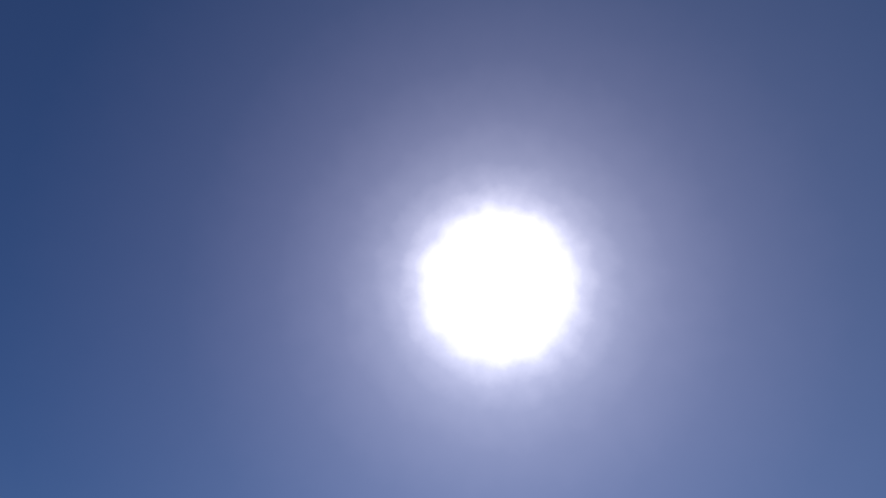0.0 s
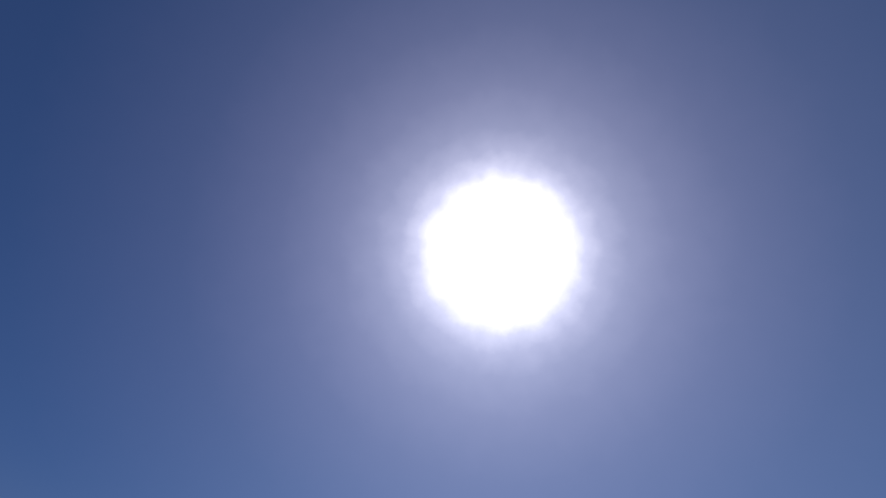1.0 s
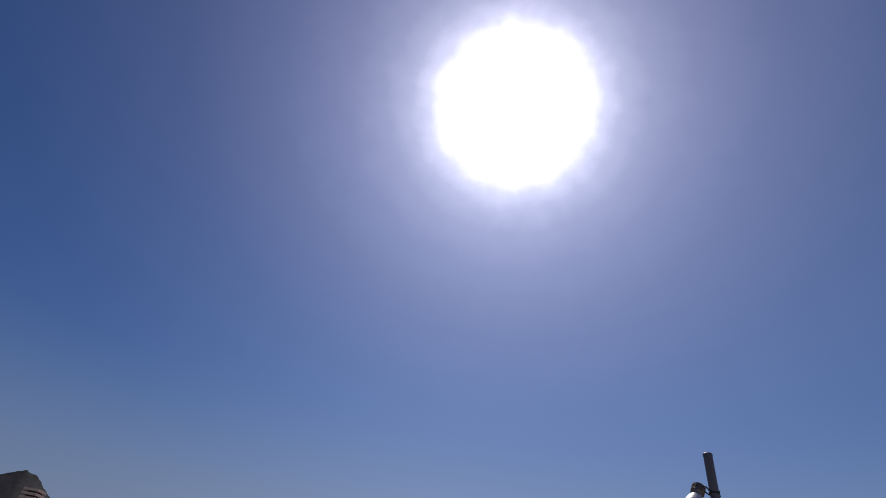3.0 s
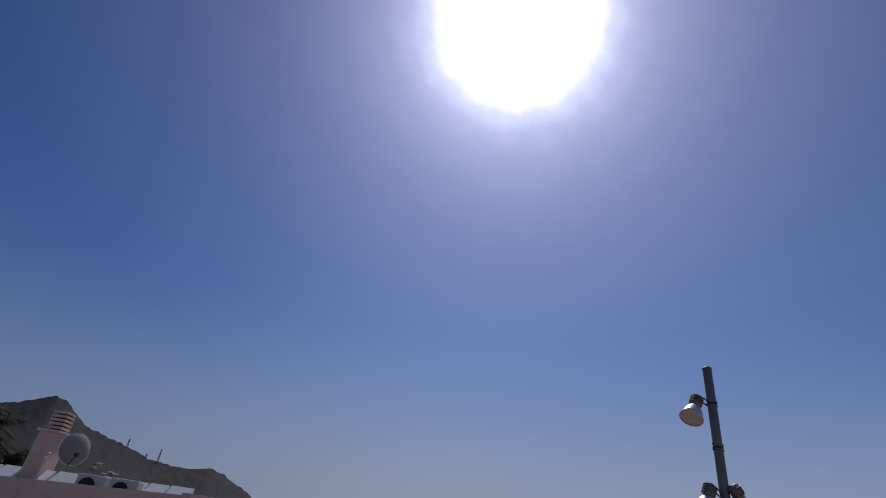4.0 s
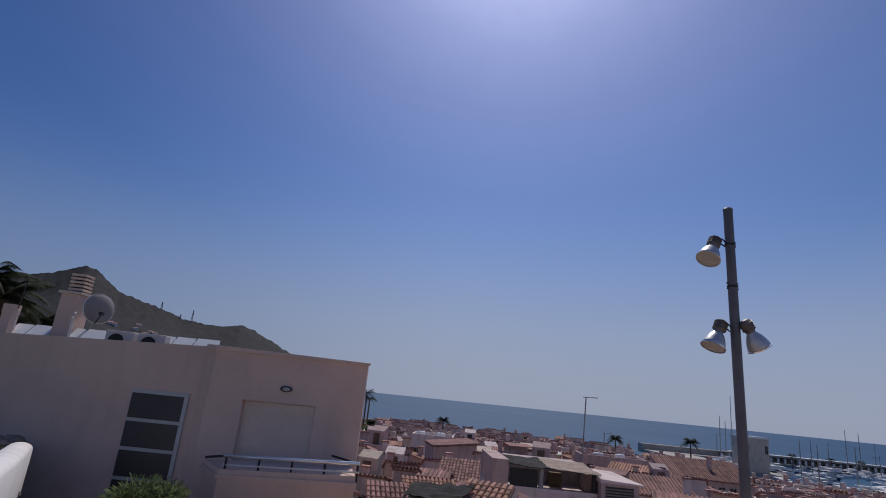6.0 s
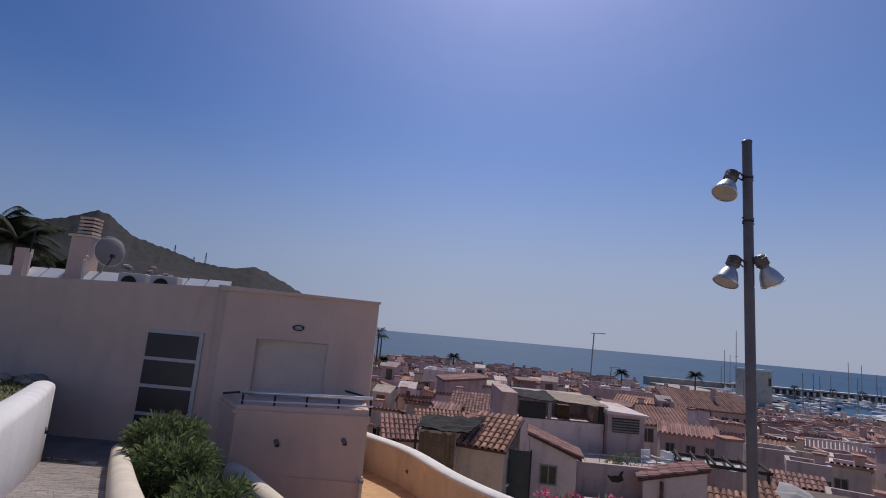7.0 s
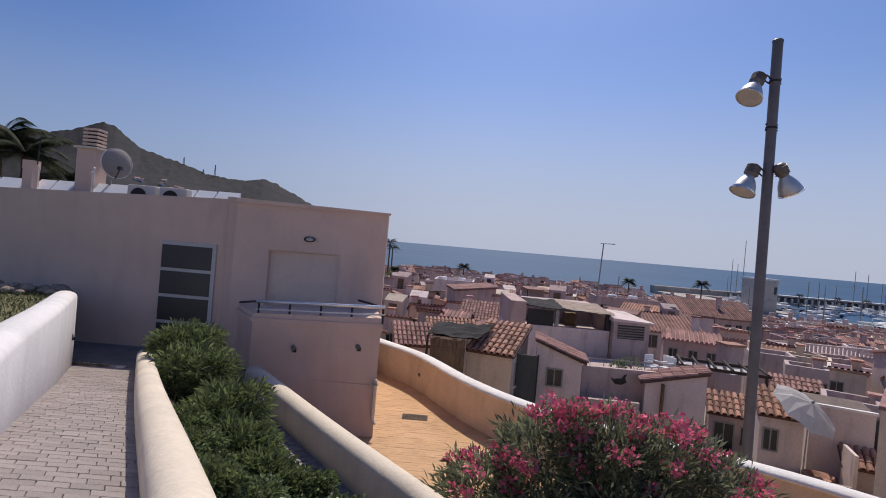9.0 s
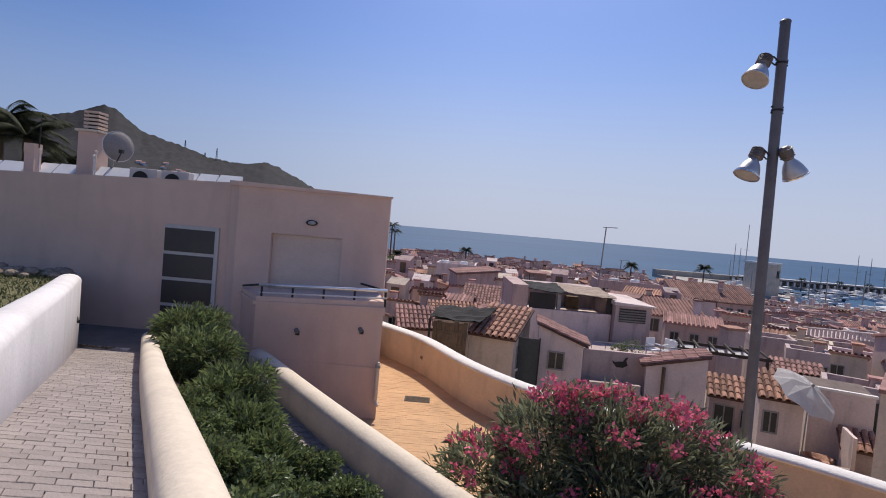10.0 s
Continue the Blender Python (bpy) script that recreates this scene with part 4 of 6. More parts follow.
def garden_chair(x, y, z, turn):
    ob = thing("garden_chair", pose(x, y, z, 0, 0, turn), "white moulded plastic garden chair", "chair", "terrace chairs")
    part("seat", boxed(-0.22, 0.22, -0.22, 0.22, 0.40, 0.44, bevel=0.015), M_PLASTIC, ob)
    part("backrest", boxed(-0.22, 0.22, 0.19, 0.24, 0.46, 0.85, bevel=0.02), M_PLASTIC, ob)
    for sx in (-0.19, 0.19):
        for sy in (-0.19, 0.19):
            part("leg", tube(bmesh.new(), (sx, sy, 0), (sx, sy, 0.4), 0.025, n=6), M_PLASTIC, ob)
        part("armrest", boxed(sx - 0.03, sx + 0.03, -0.2, 0.2, 0.60, 0.64), M_PLASTIC, ob)


for c in ((9.0, 22.0, -4.65, 20), (9.55, 21.8, -4.65, -60), (9.9, 22.4, -4.65, 140)):
    garden_chair(*c)

yard = thing("garden_wall", pose(6.8, 19.4, -6.9, 0, 0, -3), "stained concrete yard wall with a dark metal ornament", "wall")
part("wall", boxed(-1.35, 1.35, 0, 0.18, 0, 2.95), M_HOUSE[1], yard)
part("wall", boxed(-1.7, 0.5, -0.9, -0.72, 0, 2.0), M_HOUSE[1], yard, "lower wall with flaking render")
bm = bmesh.new()
o = [(-0.28, 0), (-0.3, 0.08), (-0.2, 0.02), (-0.05, 0.06), (0.08, 0.06), (0.16, 0.2), (0.26, 0.24), (0.2, 0.1), (0.26, -0.06), (0.1, -0.16), (-0.14, -0.16)]
a_ = [bm.verts.new((x, -0.02, z + 2.55)) for x, z in o]
b_ = [bm.verts.new((x, 0.0, z + 2.55)) for x, z in o]
bm.faces.new(a_[::-1])
for i in range(len(o)):
    bm.faces.new((a_[i], a_[(i + 1) % len(o)], b_[(i + 1) % len(o)], b_[i]))
part("ornament", bm, M_DARK, yard, "dark cut metal plate")
part("gate", boxed(1.2, 1.26, -1.0, 0, 1.6, 2.75), M_WOOD, yard, "dark slatted side panel")

# pergola with white sheets
pergola = thing("pergola", pose(11.35, 20.9, -7.0, 0, 0, -18), "timber pergola partly covered with white sheets", "pergola")
for x_ in (-1.5, 1.5):
    for y_ in (0, 1.7):
        part("post", boxed(x_ - 0.05, x_ + 0.05, y_ - 0.05, y_ + 0.05, 0, 2.95), M_DARKWOOD, pergola)
for y_ in (0, 1.7):
    part("beam", boxed(-1.65, 1.65, y_ - 0.05, y_ + 0.05, 2.95, 3.07), M_DARKWOOD, pergola)
for k in range(6):
    part("rafter", boxed(-1.5 + 0.6 * k - 0.035, -1.5 + 0.6 * k + 0.035, -0.2, 1.9, 3.07, 3.15), M_DARKWOOD, pergola)
for k in range(5):
    part("sheet", slack_sheet([(-1.45 + 0.6 * k, 0.9), (-0.95 + 0.6 * k, 0.9), (-0.95 + 0.6 * k, 1.64), (-1.45 + 0.6 * k, 1.64)], [2.80, 2.80, 2.95, 2.95], 0.03, 6, 0.008, k + 9.0), M_CLOTH, pergola, "white cotton sheet")

# parasol
parasol = thing("parasol", pose(11.45, 16.2, -6.6), "faded white parasol, tilted, on a terrace", "parasol")
part("pole", tube(bmesh.new(), (0, 0, 0), (0.10, 0.05, 2.72), 0.022, n=8), M_WFRAME, parasol)
bm = bmesh.new()
tm = Matrix.Translation((0.12, 0.0, 2.78)) @ Vector((0.30, -0.50, 0.81)).to_track_quat("Z", "Y").to_matrix().to_4x4()
apex = bm.verts.new(tm @ Vector((0, 0, 0)))
rim = []
for i in range(16):
    a = 2 * math.pi * i / 16
    r = 1.02 if i % 2 == 0 else 0.94
    rim.append(bm.verts.new(tm @ Vector((r * math.cos(a), r * math.sin(a), -0.38 - (0.0 if i % 2 == 0 else -0.05)))))
mid = []
for i in range(16):
    a = 2 * math.pi * i / 16
    r = 0.56 if i % 2 == 0 else 0.52
    mid.append(bm.verts.new(tm @ Vector((r * math.cos(a), r * math.sin(a), -0.13 - (0.0 if i % 2 == 0 else 0.03)))))
for i in range(16):
    j = (i + 1) % 16
    bm.faces.new((apex, mid[i], mid[j]))
    bm.faces.new((mid[i], rim[i], rim[j], mid[j]))
bmesh.ops.solidify(bm, geom=bm.faces, thickness=0.006)
part("canopy", bm, M_CLOTH, parasol, "faded white canvas")
bm = bmesh.new()
lathe(bm, [(0.001, 0.09), (0.03, 0.07), (0.05, 0.0), (0.001, 0.0)], tm, 10)
part("finial", bm, M_WFRAME, parasol)
part("base", lathe(bmesh.new(), [(0.001, 0.1), (0.2, 0.08), (0.24, 0.0)], n=16), M_STONE, parasol)

patio = thing("patio", pose(11.6, 15.9, -7.0, 0, 0, -22), "small walled patio with flaking white render", "patio")
part("floor", boxed(-1.0, 1.0, 0.12, 1.0, 0, 0.4), M_TILE2, patio)
part("wall", boxed(-1.0, 1.0, 0, 0.12, 0, 0.95), M_HOUSE[1], patio)
part("ledge", boxed(-0.75, 0.45, -0.04, 0.16, 0.95, 1.02), M_TILE, patio, "terracotta ledge")
part("wall", boxed(0.95, 1.05, 0, 1.1, 0, 1.9), M_HOUSE[0], patio)


def pot(x, y, z, s):
    ob = thing("flower_pot", pose(x, y, z), "round terracotta flower pot", "flower pot", "flower pots")
    part("pot", lathe(bmesh.new(), [(0.001, 0), (0.13 * s, 0), (0.18 * s, 0.26 * s), (0.2 * s, 0.26 * s), (0.2 * s, 0.32 * s), (0.17 * s, 0.32 * s), (0.15 * s, 0.22 * s), (0.001, 0.22 * s)], n=16), M_TILE, ob, smooth=True)
    return ob


for c in ((11.9, 16.25, -6.6, 1.9), (12.3, 16.5, -6.6, 1.6), (11.2, 16.4, -6.6, 1.3)):
    pot(*c)
blank = thing("house", pose(13.5, 17.5, -7.0, 0, 0, -26), "plain white house end with a flat roof", "house", "town houses")
part("wall", boxed(-0.85, 0.9, 0, 2.0, 0, 2.72), M_HOUSE[0], blank)
part("coping", boxed(-0.9, 0.95, -0.05, 0.12, 2.72, 2.8), M_CAP, blank)
part("roof_deck", boxed(-0.85, 0.9, 0.12, 2.0, 2.72, 2.74), M_ROOFDECK, blank)
cornerh = thing("house", pose(11.9, 12.95, -7.2, 0, 0, -42), "cream rendered house corner", "house", "town houses")
part("wall", boxed(-0.75, 1.6, 0, 3.0, 0, 4.0), M_HOUSE[2], cornerh)
part("coping", boxed(-0.8, 1.65, -0.05, 3.05, 4.0, 4.1), M_TILE2, cornerh)
add_window(cornerh, 0.6, 2.9, 0.5, 0.8)

house(30, 57.5, -8.8, 8.6, 5, 3.4, -6, "front", M_HOUSE[3], M_REDTILE, [(-3.2 + 1.1 * k, 2.5, 0.6, 0.7) for k in range(7)], "long pinkish house with a red tiled roof", 0.3, (1.0, 2.5, 0.5))
house(13.9, 29, -7.2, 2.8, 2.2, 3.1, -20, "gable", M_HOUSE[3], M_TILE2, [(-0.9, 2.2, 0.4, 0.8), (0.1, 2.2, 0.4, 0.8), (1.0, 2.2, 0.4, 0.8)], "pinkish house with small windows under a tiled roof", 0.3)
house(3.05, 44, -8.2, 3.4, 4.2, 4.9, 8, "side", M_HOUSE[3], M_TILE2, [(1.6, 3.0, 0.4, 0.6)], "tall blank white gable wall among roofs", -0.12)
house(5.35, 38, -7.8, 2.9, 2.6, 4.1, -6, "back", M_HOUSE[1], M_TILE2, [(0.8, 2.9, 0.5, 0.7)], "plain grey-white house with a tiled roof edge", 0.12)
house(16.0, 36, -7.6, 3.9, 3.0, 2.95, -8, "front", M_HOUSE[0], M_REDTILE, [(-1.4, 2.3, 0.7, 0.8), (-0.2, 2.2, 1.0, 1.1), (1.2, 2.3, 0.6, 0.9)], "white house with a broad weathered tiled roof", 0.26, (1.5, 0.6, 0.4))
house(18.3, 52, -8.2, 6.0, 3.5, 4.1, -6, "flat", M_HOUSE[3], M_TILE2, [(-2.2, 3.4, 0.5, 0.6), (2.0, 3.3, 0.5, 0.7)], "long blank pinkish house with a flat roof", 0.2, (-2.0, 1.2, 0.5))
house(1.6, 60, -8.8, 4.4, 4.5, 4.5, -5, "flat", M_HOUSE[0], M_TILE2, [(-1.5, 3.0, 1.2, 1.0)], "white flat-roofed house with a pale roof", 0.2)
house(20.5, 33, -7.4, 2.0, 1.8, 2.0, -30, "front", M_HOUSE[1], M_TILE, [(-0.8, 1.8, 0.5, 0.8), (0.7, 1.8, 0.5, 0.8)], "grey-white house with a tiled roof", 0.3)
house(23.5, 36, -7.6, 2.0, 2.0, 2.2, -30, "back", M_HOUSE[2], M_TILE2, [(-0.5, 2.2, 0.5, 0.8)], "cream house with a tiled roof", 0.25, (0.4, 1.2, 0.5))
house(18.3, 29, -7.2, 2.2, 2.0, 2.4, -22, "flat", M_HOUSE[1], M_TILE, [(0.3, 1.3, 0.6, 0.7)], "low grey house with a roof terrace", 0.2)
pier = thing("chimney_block", pose(14.4, 25.6, -7.0, 0, 0, 4), "tall plain white chimney block with a tiled cap", "chimney")
part("shaft", boxed(-0.42, 0.42, 0, 0.8, 0, 3.3), M_HOUSE[1], pier)
part("cap", boxed(-0.5, 0.5, -0.08, 0.88, 3.3, 3.42), M_TILE, pier)

# white upper wall with a pierced balustrade, near the harbour
bal = thing("balustrade_terrace", pose(29.8, 39.5, -8.5, 0, 0, -6), "white terrace wall with a balustrade", "terrace")
part("wall", boxed(-2.6, 2.6, 0, 4, 0, 2.9), M_HOUSE[1], bal)
for k in range(18):
    part("baluster", boxed(-2.5 + k * 0.29, -2.36 + k * 0.29, 0.02, 0.14, 2.9, 3.4), M_HOUSE[0], bal)
part("handrail", boxed(-2.6, 2.6, 0, 0.18, 3.4, 3.5), M_HOUSE[0], bal)


def aerial(x, y, z, h):
    ob = thing("aerial", pose(x, y, z), "tall thin television aerial on a roof", "antenna", "roof aerials")
    part("mast", tube(bmesh.new(), (0, 0, 0), (0.04 * h, 0, h), 0.05 if h > 3 else 0.02, n=6), M_WFRAME, ob)
    a = part("boom", tube(bmesh.new(), (0.04 * h - 0.25, 0, h), (0.04 * h + 0.95, 0, h + 0.05), 0.03, n=6), M_WFRAME, ob)
    for k in range(5):
        part("element", tube(bmesh.new(), (0.04 * h + 0.05 + k * 0.2, -0.35, h + 0.02), (0.04 * h + 0.05 + k * 0.2, 0.35, h + 0.02), 0.02, n=5), M_WFRAME, a)


def water_tank(x, y, z):
    ob = thing("water_tank", pose(x, y, z), "round white water tank on a roof", "water tank", "roof water tanks")
    part("tank", lathe(bmesh.new(), [(0.001, 0), (0.42, 0), (0.45, 0.1), (0.45, 0.5), (0.40, 0.58), (0.001, 0.6)], n=18), M_PLASTIC, ob, smooth=True)
    part("lid", lathe(bmesh.new(), [(0.001, 0.66), (0.15, 0.65), (0.16, 0.58)], n=12), M_WFRAME, ob)


for c in ((17.2, 53.2, -4.08), (19.4, 53.6, -4.08), (0.4, 62, -4.28), (2.6, 62.4, -4.28)):
    water_tank(*c)


aerial(13.2, 45, -5.2, 6.4)
for c in ((20.5, 62, -6.0, 4.0), (15.5, 50, -5.5, 2.0), (6.0, 40, -5.2, 2.0), (25, 48, -5.5, 2.2)):
    aerial(*c)

# ---- floodlight pole ----
pole = thing("floodlight_pole", pose(6.65, 11.0, -6.6, 0, -0.9, 0), "tall grey steel pole carrying three floodlights", "lamp post")
part("mast", tube(bmesh.new(), (0, 0, 0), (0, 0, 11.34), 0.105, 0.098, n=20), M_POLE, pole, smooth=False)
part("cap", lathe(bmesh.new(), [(0.001, 11.37), (0.08, 11.365), (0.104, 11.34), (0.104, 11.30)], n=20), M_POLE, pole)
for z_ in (9.55, 10.5):
    part("clamp", lathe(bmesh.new(), [(0.101, -0.02), (0.112, -0.02), (0.112, 0.02), (0.101, 0.02)], Matrix.Translation((0, 0, z_)), 20), M_DARK, pole)
for z_ in (9.5, 9.62, 10.46, 10.56):
    for s in (-1, 1):
        part("bolt", boxed(s * 0.105 - 0.02, s * 0.105 + 0.02, -0.015, 0.015, z_ - 0.015, z_ + 0.015), M_DARK, pole)


def floodlight(m, joint, label):
    """A bell-shaped floodlight; its opening looks down m's -z; joint: where its bracket meets the pole, in the same frame as m."""
    ob = thing("floodlight", pose(6.65, 11.0, -6.6, 0, -0.9, 0), label, "floodlight", "floodlights on the pole")
    bell = [(0.085, 0.02), (0.10, -0.02), (0.15, -0.09), (0.195, -0.19), (0.225, -0.30), (0.24, -0.36), (0.23, -0.36), (0.21, -0.29), (0.18, -0.19), (0.13, -0.09)]
    part("reflector", lathe(bmesh.new(), bell, m, 28), M_SPUN, ob, "spun aluminium bell", smooth=True)
    part("rim", lathe(bmesh.new(), [(0.238, -0.345), (0.252, -0.35), (0.252, -0.375), (0.232, -0.375)], m, 28), M_RIM, ob)
    part("lens", lathe(bmesh.new(), [(0.001, -0.352), (0.232, -0.358)], m, 28), M_GLASSF, ob, "pale glass with the lit reflector in its colour")
    body = part("housing", lathe(bmesh.new(), [(0.001, 0.29), (0.07, 0.285), (0.115, 0.25), (0.13, 0.16), (0.125, 0.07), (0.09, 0.0)], m, 12), M_HOOD, ob, "dark ribbed casting")
    for k in range(5):
        part("fin", lathe(bmesh.new(), [(0.11, 0), (0.142, 0.002), (0.142, 0.012), (0.11, 0.014)], m @ Matrix.Translation((0, 0, 0.06 + 0.04 * k)), 14), M_HOOD, body)
    hub = m @ Vector((0, 0, 0.14))
    for s in (-1, 1):
        a = hub + Vector((0, 0.10 * s, 0.05))
        knee = (a + Vector(joint)) / 2 + Vector((0, 0.05 * s, 0.05))
        bm = bmesh.new()
        tube(bm, a, knee, 0.016, n=6)
        tube(bm, knee, Vector(joint) + Vector((0, 0.03 * s, -0.04 * s)), 0.016, n=6)
        part("bracket", bm, M_DARK, ob)


def aim(at, way):
    return Matrix.Translation(at) @ (-Vector(way)).to_track_quat("Z", "Y").to_matrix().to_4x4()


floodlight(aim((-0.48, -0.15, 10.36), (-0.46, -0.30, -0.84)), (-0.1, 0, 10.5), "bell floodlight turned towards the walkway, glass showing")
floodlight(aim((-0.40, -0.05, 8.52), (-0.42, -0.12, -0.9)), (-0.1, 0, 8.6), "bell floodlight pointing down with a polished rim")
floodlight(aim((0.26, -0.12, 8.56), (0.52, 0.10, -0.85)), (0.08, 0, 8.6), "bell floodlight pointing down and outwards")

# ---- details of the beige building ----
roller = part("roller_shutter", boxed(-3.415, -2.025, 10.76, 10.80, -2.0, -0.41), M_SHUTTER, building, "pale roller shutter")
for k in range(30):
    part("slat", boxed(-3.415, -2.025, 10.754, 10.76, -1.98 + k * 0.0525, -1.98 + k * 0.0525 + 0.0495), M_SHUTTER, roller)
part("roof_edge", prism(bmesh.new(), [(-4.32, 10.66), (-4.1, 10.55), (-1.07, 10.70), (-1.12, 10.85), (-4.32, 10.85)], 0.48, [0.575, 0.57, 0.52, 0.52, 0.575]), M_STUCCO, building)
part("base_course", prism(bmesh.new(), [(-3.30, 9.60), (-0.955, 9.58), (-1.0, 9.75), (-3.2, 9.75)], -7.0, -2.62), M_STUCCO, building)
part("ledge", prism(bmesh.new(), [(-3.95, 10.6), (-3.32, 9.59), (-0.94, 9.57), (-1.17, 10.7)], -1.66, [-1.60, -1.60, -1.52, -1.52]), M_STUCCO, building)
door = part("door", boxed(-5.60, -4.50, 10.77, 10.84, -2.56, -0.40), M_FRAME, building, "glazed door with a pale frame")
for k in range(4):
    part("pane", boxed(-5.59, -4.58, 10.758, 10.77, -2.51 + k * 0.525, -2.51 + k * 0.525 + 0.46), M_PANE, door)
part("side_frame", boxed(-4.575, -4.50, 10.745, 10.77, -2.56, -0.40), M_FRAME, door)
rail = part("railing", tube(bmesh.new(), (-3.25, 9.66, -1.31), (-0.93, 9.64, -1.22), 0.03, n=14), M_RAIL, building, "polished steel top rail", smooth=True)
part("coping_strip", tube(bmesh.new(), (-3.25, 9.66, -1.45), (-0.93, 9.64, -1.36), 0.016, n=8), M_CAP, rail, "white coping under the rail", smooth=True)
part("side_rail", tube(bmesh.new(), (-3.25, 9.66, -1.31), (-3.85, 10.5, -1.47), 0.02, n=8), M_DARK, rail)
part("side_rail", tube(bmesh.new(), (-0.95, 9.64, -1.22), (-1.55, 10.55, -1.24), 0.02, n=8), M_DARK, rail)
for k in range(5):
    x_ = -3.2 + k * 0.56
    part("post", tube(bmesh.new(), (x_, 9.66, -1.54), (x_, 9.66, -1.30 + k * 0.02), 0.02, n=6), M_DARK, rail)


def wall_lamp(m, wide, label):
    ob = thing("wall_lamp", m, label, "wall lamp", "wall lamps")
    bm = bmesh.new()
    lathe(bm, [(0.001, 0.06), (0.5, 0.055), (0.62, 0.03), (0.7, 0.0)], n=20)
    bmesh.ops.scale(bm, vec=(wide, wide * 0.5, 1), verts=bm.verts)
    part("diffuser", bm, M_GLASSF, ob, smooth=True)
    bm = bmesh.new()
    lathe(bm, [(0.62, 0.0), (0.80, 0.0), (0.85, 0.045), (0.70, 0.05), (0.62, 0.035)], n=20)
    bmesh.ops.scale(bm, vec=(wide, wide * 0.5, 1), verts=bm.verts)
    part("rim", bm, M_DARK, ob)


wall_lamp(pose(-2.63, 10.672, -0.13, 90, 0, 0), 0.135, "oval dark-rimmed bulkhead lamp on the facade")


def spot(x, y, z, turn, label="small dark spotlight on a wall"):
    ob = thing("spotlight", pose(x, y, z, 0, 0, turn), label, "spotlight", "wall spotlights")
    part("backplate", boxed(-0.035, 0.035, -0.02, 0, -0.035, 0.035), M_DARK, ob)
    part("hood", lathe(bmesh.new(), [(0.001, 0.0), (0.035, 0.0), (0.044, 0.05), (0.04, 0.09), (0.001, 0.08)], aim((0, -0.02, 0), (0.45, -0.5, -0.75)), 14), M_HOOD, ob)


spot(-2.48, 9.6, -2.12, 0)
spot(-1.33, 9.6, -2.0, 0)
# made-up fitting: stands in for a dark rectangular niche in the wall
spot(-0.26, 12.86, -3.2, 60, "small dark fitting standing in for a niche in the terrace wall")
spot(-5.62, 8.35, -1.95, 58, "small dark lamp on the white wall with a cable")
pipe = thing("drainpipe", pose(-0.98, 9.53, -3.5), "pale drainpipe at the building's corner", "drainpipe")
part("pipe", tube(bmesh.new(), (0, 0, 0.3), (0, 0, 1.0), 0.035, n=10), M_CREAM, pipe)
part("shoe", tube(bmesh.new(), (0, 0, 0.3), (0.05, -0.06, 0.22), 0.035, n=10), M_CREAM, pipe)
part("bracket", boxed(-0.045, 0.045, -0.045, 0.07, 0.9, 0.94), M_WFRAME, pipe)

# roof of the building
for x0, x1, top in ((-11.2, -10.75, 0.66), (-10.7, -10.3, 0.67), (-10.25, -9.66, 0.68), (-9.35, -8.98, 0.70), (-8.94, -8.5, 0.71), (-8.02, -7.82, 0.72), (-7.78, -7.1, 0.73), (-5.98, -5.75, 0.75), (-5.71, -5.29, 0.76), (-5.25, -4.74, 0.77)):
    ob = thing("roof_parapet", pose(0, 0, 0), "low sloping white slab along the roof edge", "parapet", "roof parapet slabs")
    part("slab", prism(bmesh.new(), [(x0, 12.1), (x1, 12.1), (x1, 12.42), (x0, 12.42)], 0.1, [top - 0.28, top - 0.28, top, top]), M_PLASTIC, ob)
# dark decks added on the roofs, out of view, to cut bounce onto the chimney
part("roof_deck", prism(bmesh.new(), [(-19.9, 11.0), (-4.4, 11.0), (-4.4, 17.9), (-19.9, 17.9)], -0.1, [0.024, 0.547, 0.547, 0.024]), M_ROOFDECK, building)
part("roof_deck", prism(bmesh.new(), [(-4.28, 10.95), (-1.35, 10.95), (-2.4, 17.9), (-4.28, 17.9)], 0.3, [0.55, 0.51, 0.51, 0.55]), M_ROOFDECK, building)
chim = thing("chimney", pose(-8.28, 12.5, 0.2), "square stuccoed chimney with a louvred top", "chimney")
part("shaft", boxed(-0.22, 0.22, -0.22, 0.22, 0, 1.28, bevel=0.01), M_STUCCO, chim)
part("collar", boxed(-0.27, 0.27, -0.27, 0.27, 1.28, 1.33), M_CREAM, chim)
part("core", boxed(-0.06, 0.14, -0.13, 0.13, 1.34, 1.75), M_DARK, chim)
for k in range(5):
    part("louvre", boxed(-0.14, 0.20, -0.17, 0.17, 1.37 + k * 0.085, 1.42 + k * 0.085), M_STUCCO_LOW, chim)
flue = thing("chimney", pose(-9.36, 12.1, 0.1), "small square vent chimney on the roof", "chimney")
part("shaft", boxed(-0.11, 0.11, -0.11, 0.11, 0, 0.78), M_STUCCO, flue)
part("cap", boxed(-0.12, 0.12, -0.12, 0.12, 0.78, 0.98), M_STUCCO_LOW, flue)
part("pipe", tube(bmesh.new(), (0.13, 0, 0.9), (0.16, 0, 1.55), 0.012, n=6), M_DARK, flue)
dish = thing("satellite_dish", pose(-7.58, 12.3, 0.30), "grey satellite dish on a roof mast", "satellite dish")
part("reflector", lathe(bmesh.new(), [(0.001, 0.09), (0.15, 0.08), (0.28, 0.04), (0.365, -0.01), (0.375, -0.005), (0.37, 0.01), (0.28, 0.055), (0.15, 0.095), (0.001, 0.105)], Matrix.Translation((0, 0, 0.9)) @ pose(0, 0, 0, 82, 0, 52) @ Matrix.Diagonal((0.88, 0.93, 1, 1)), 32), M_DISH, dish, smooth=True)
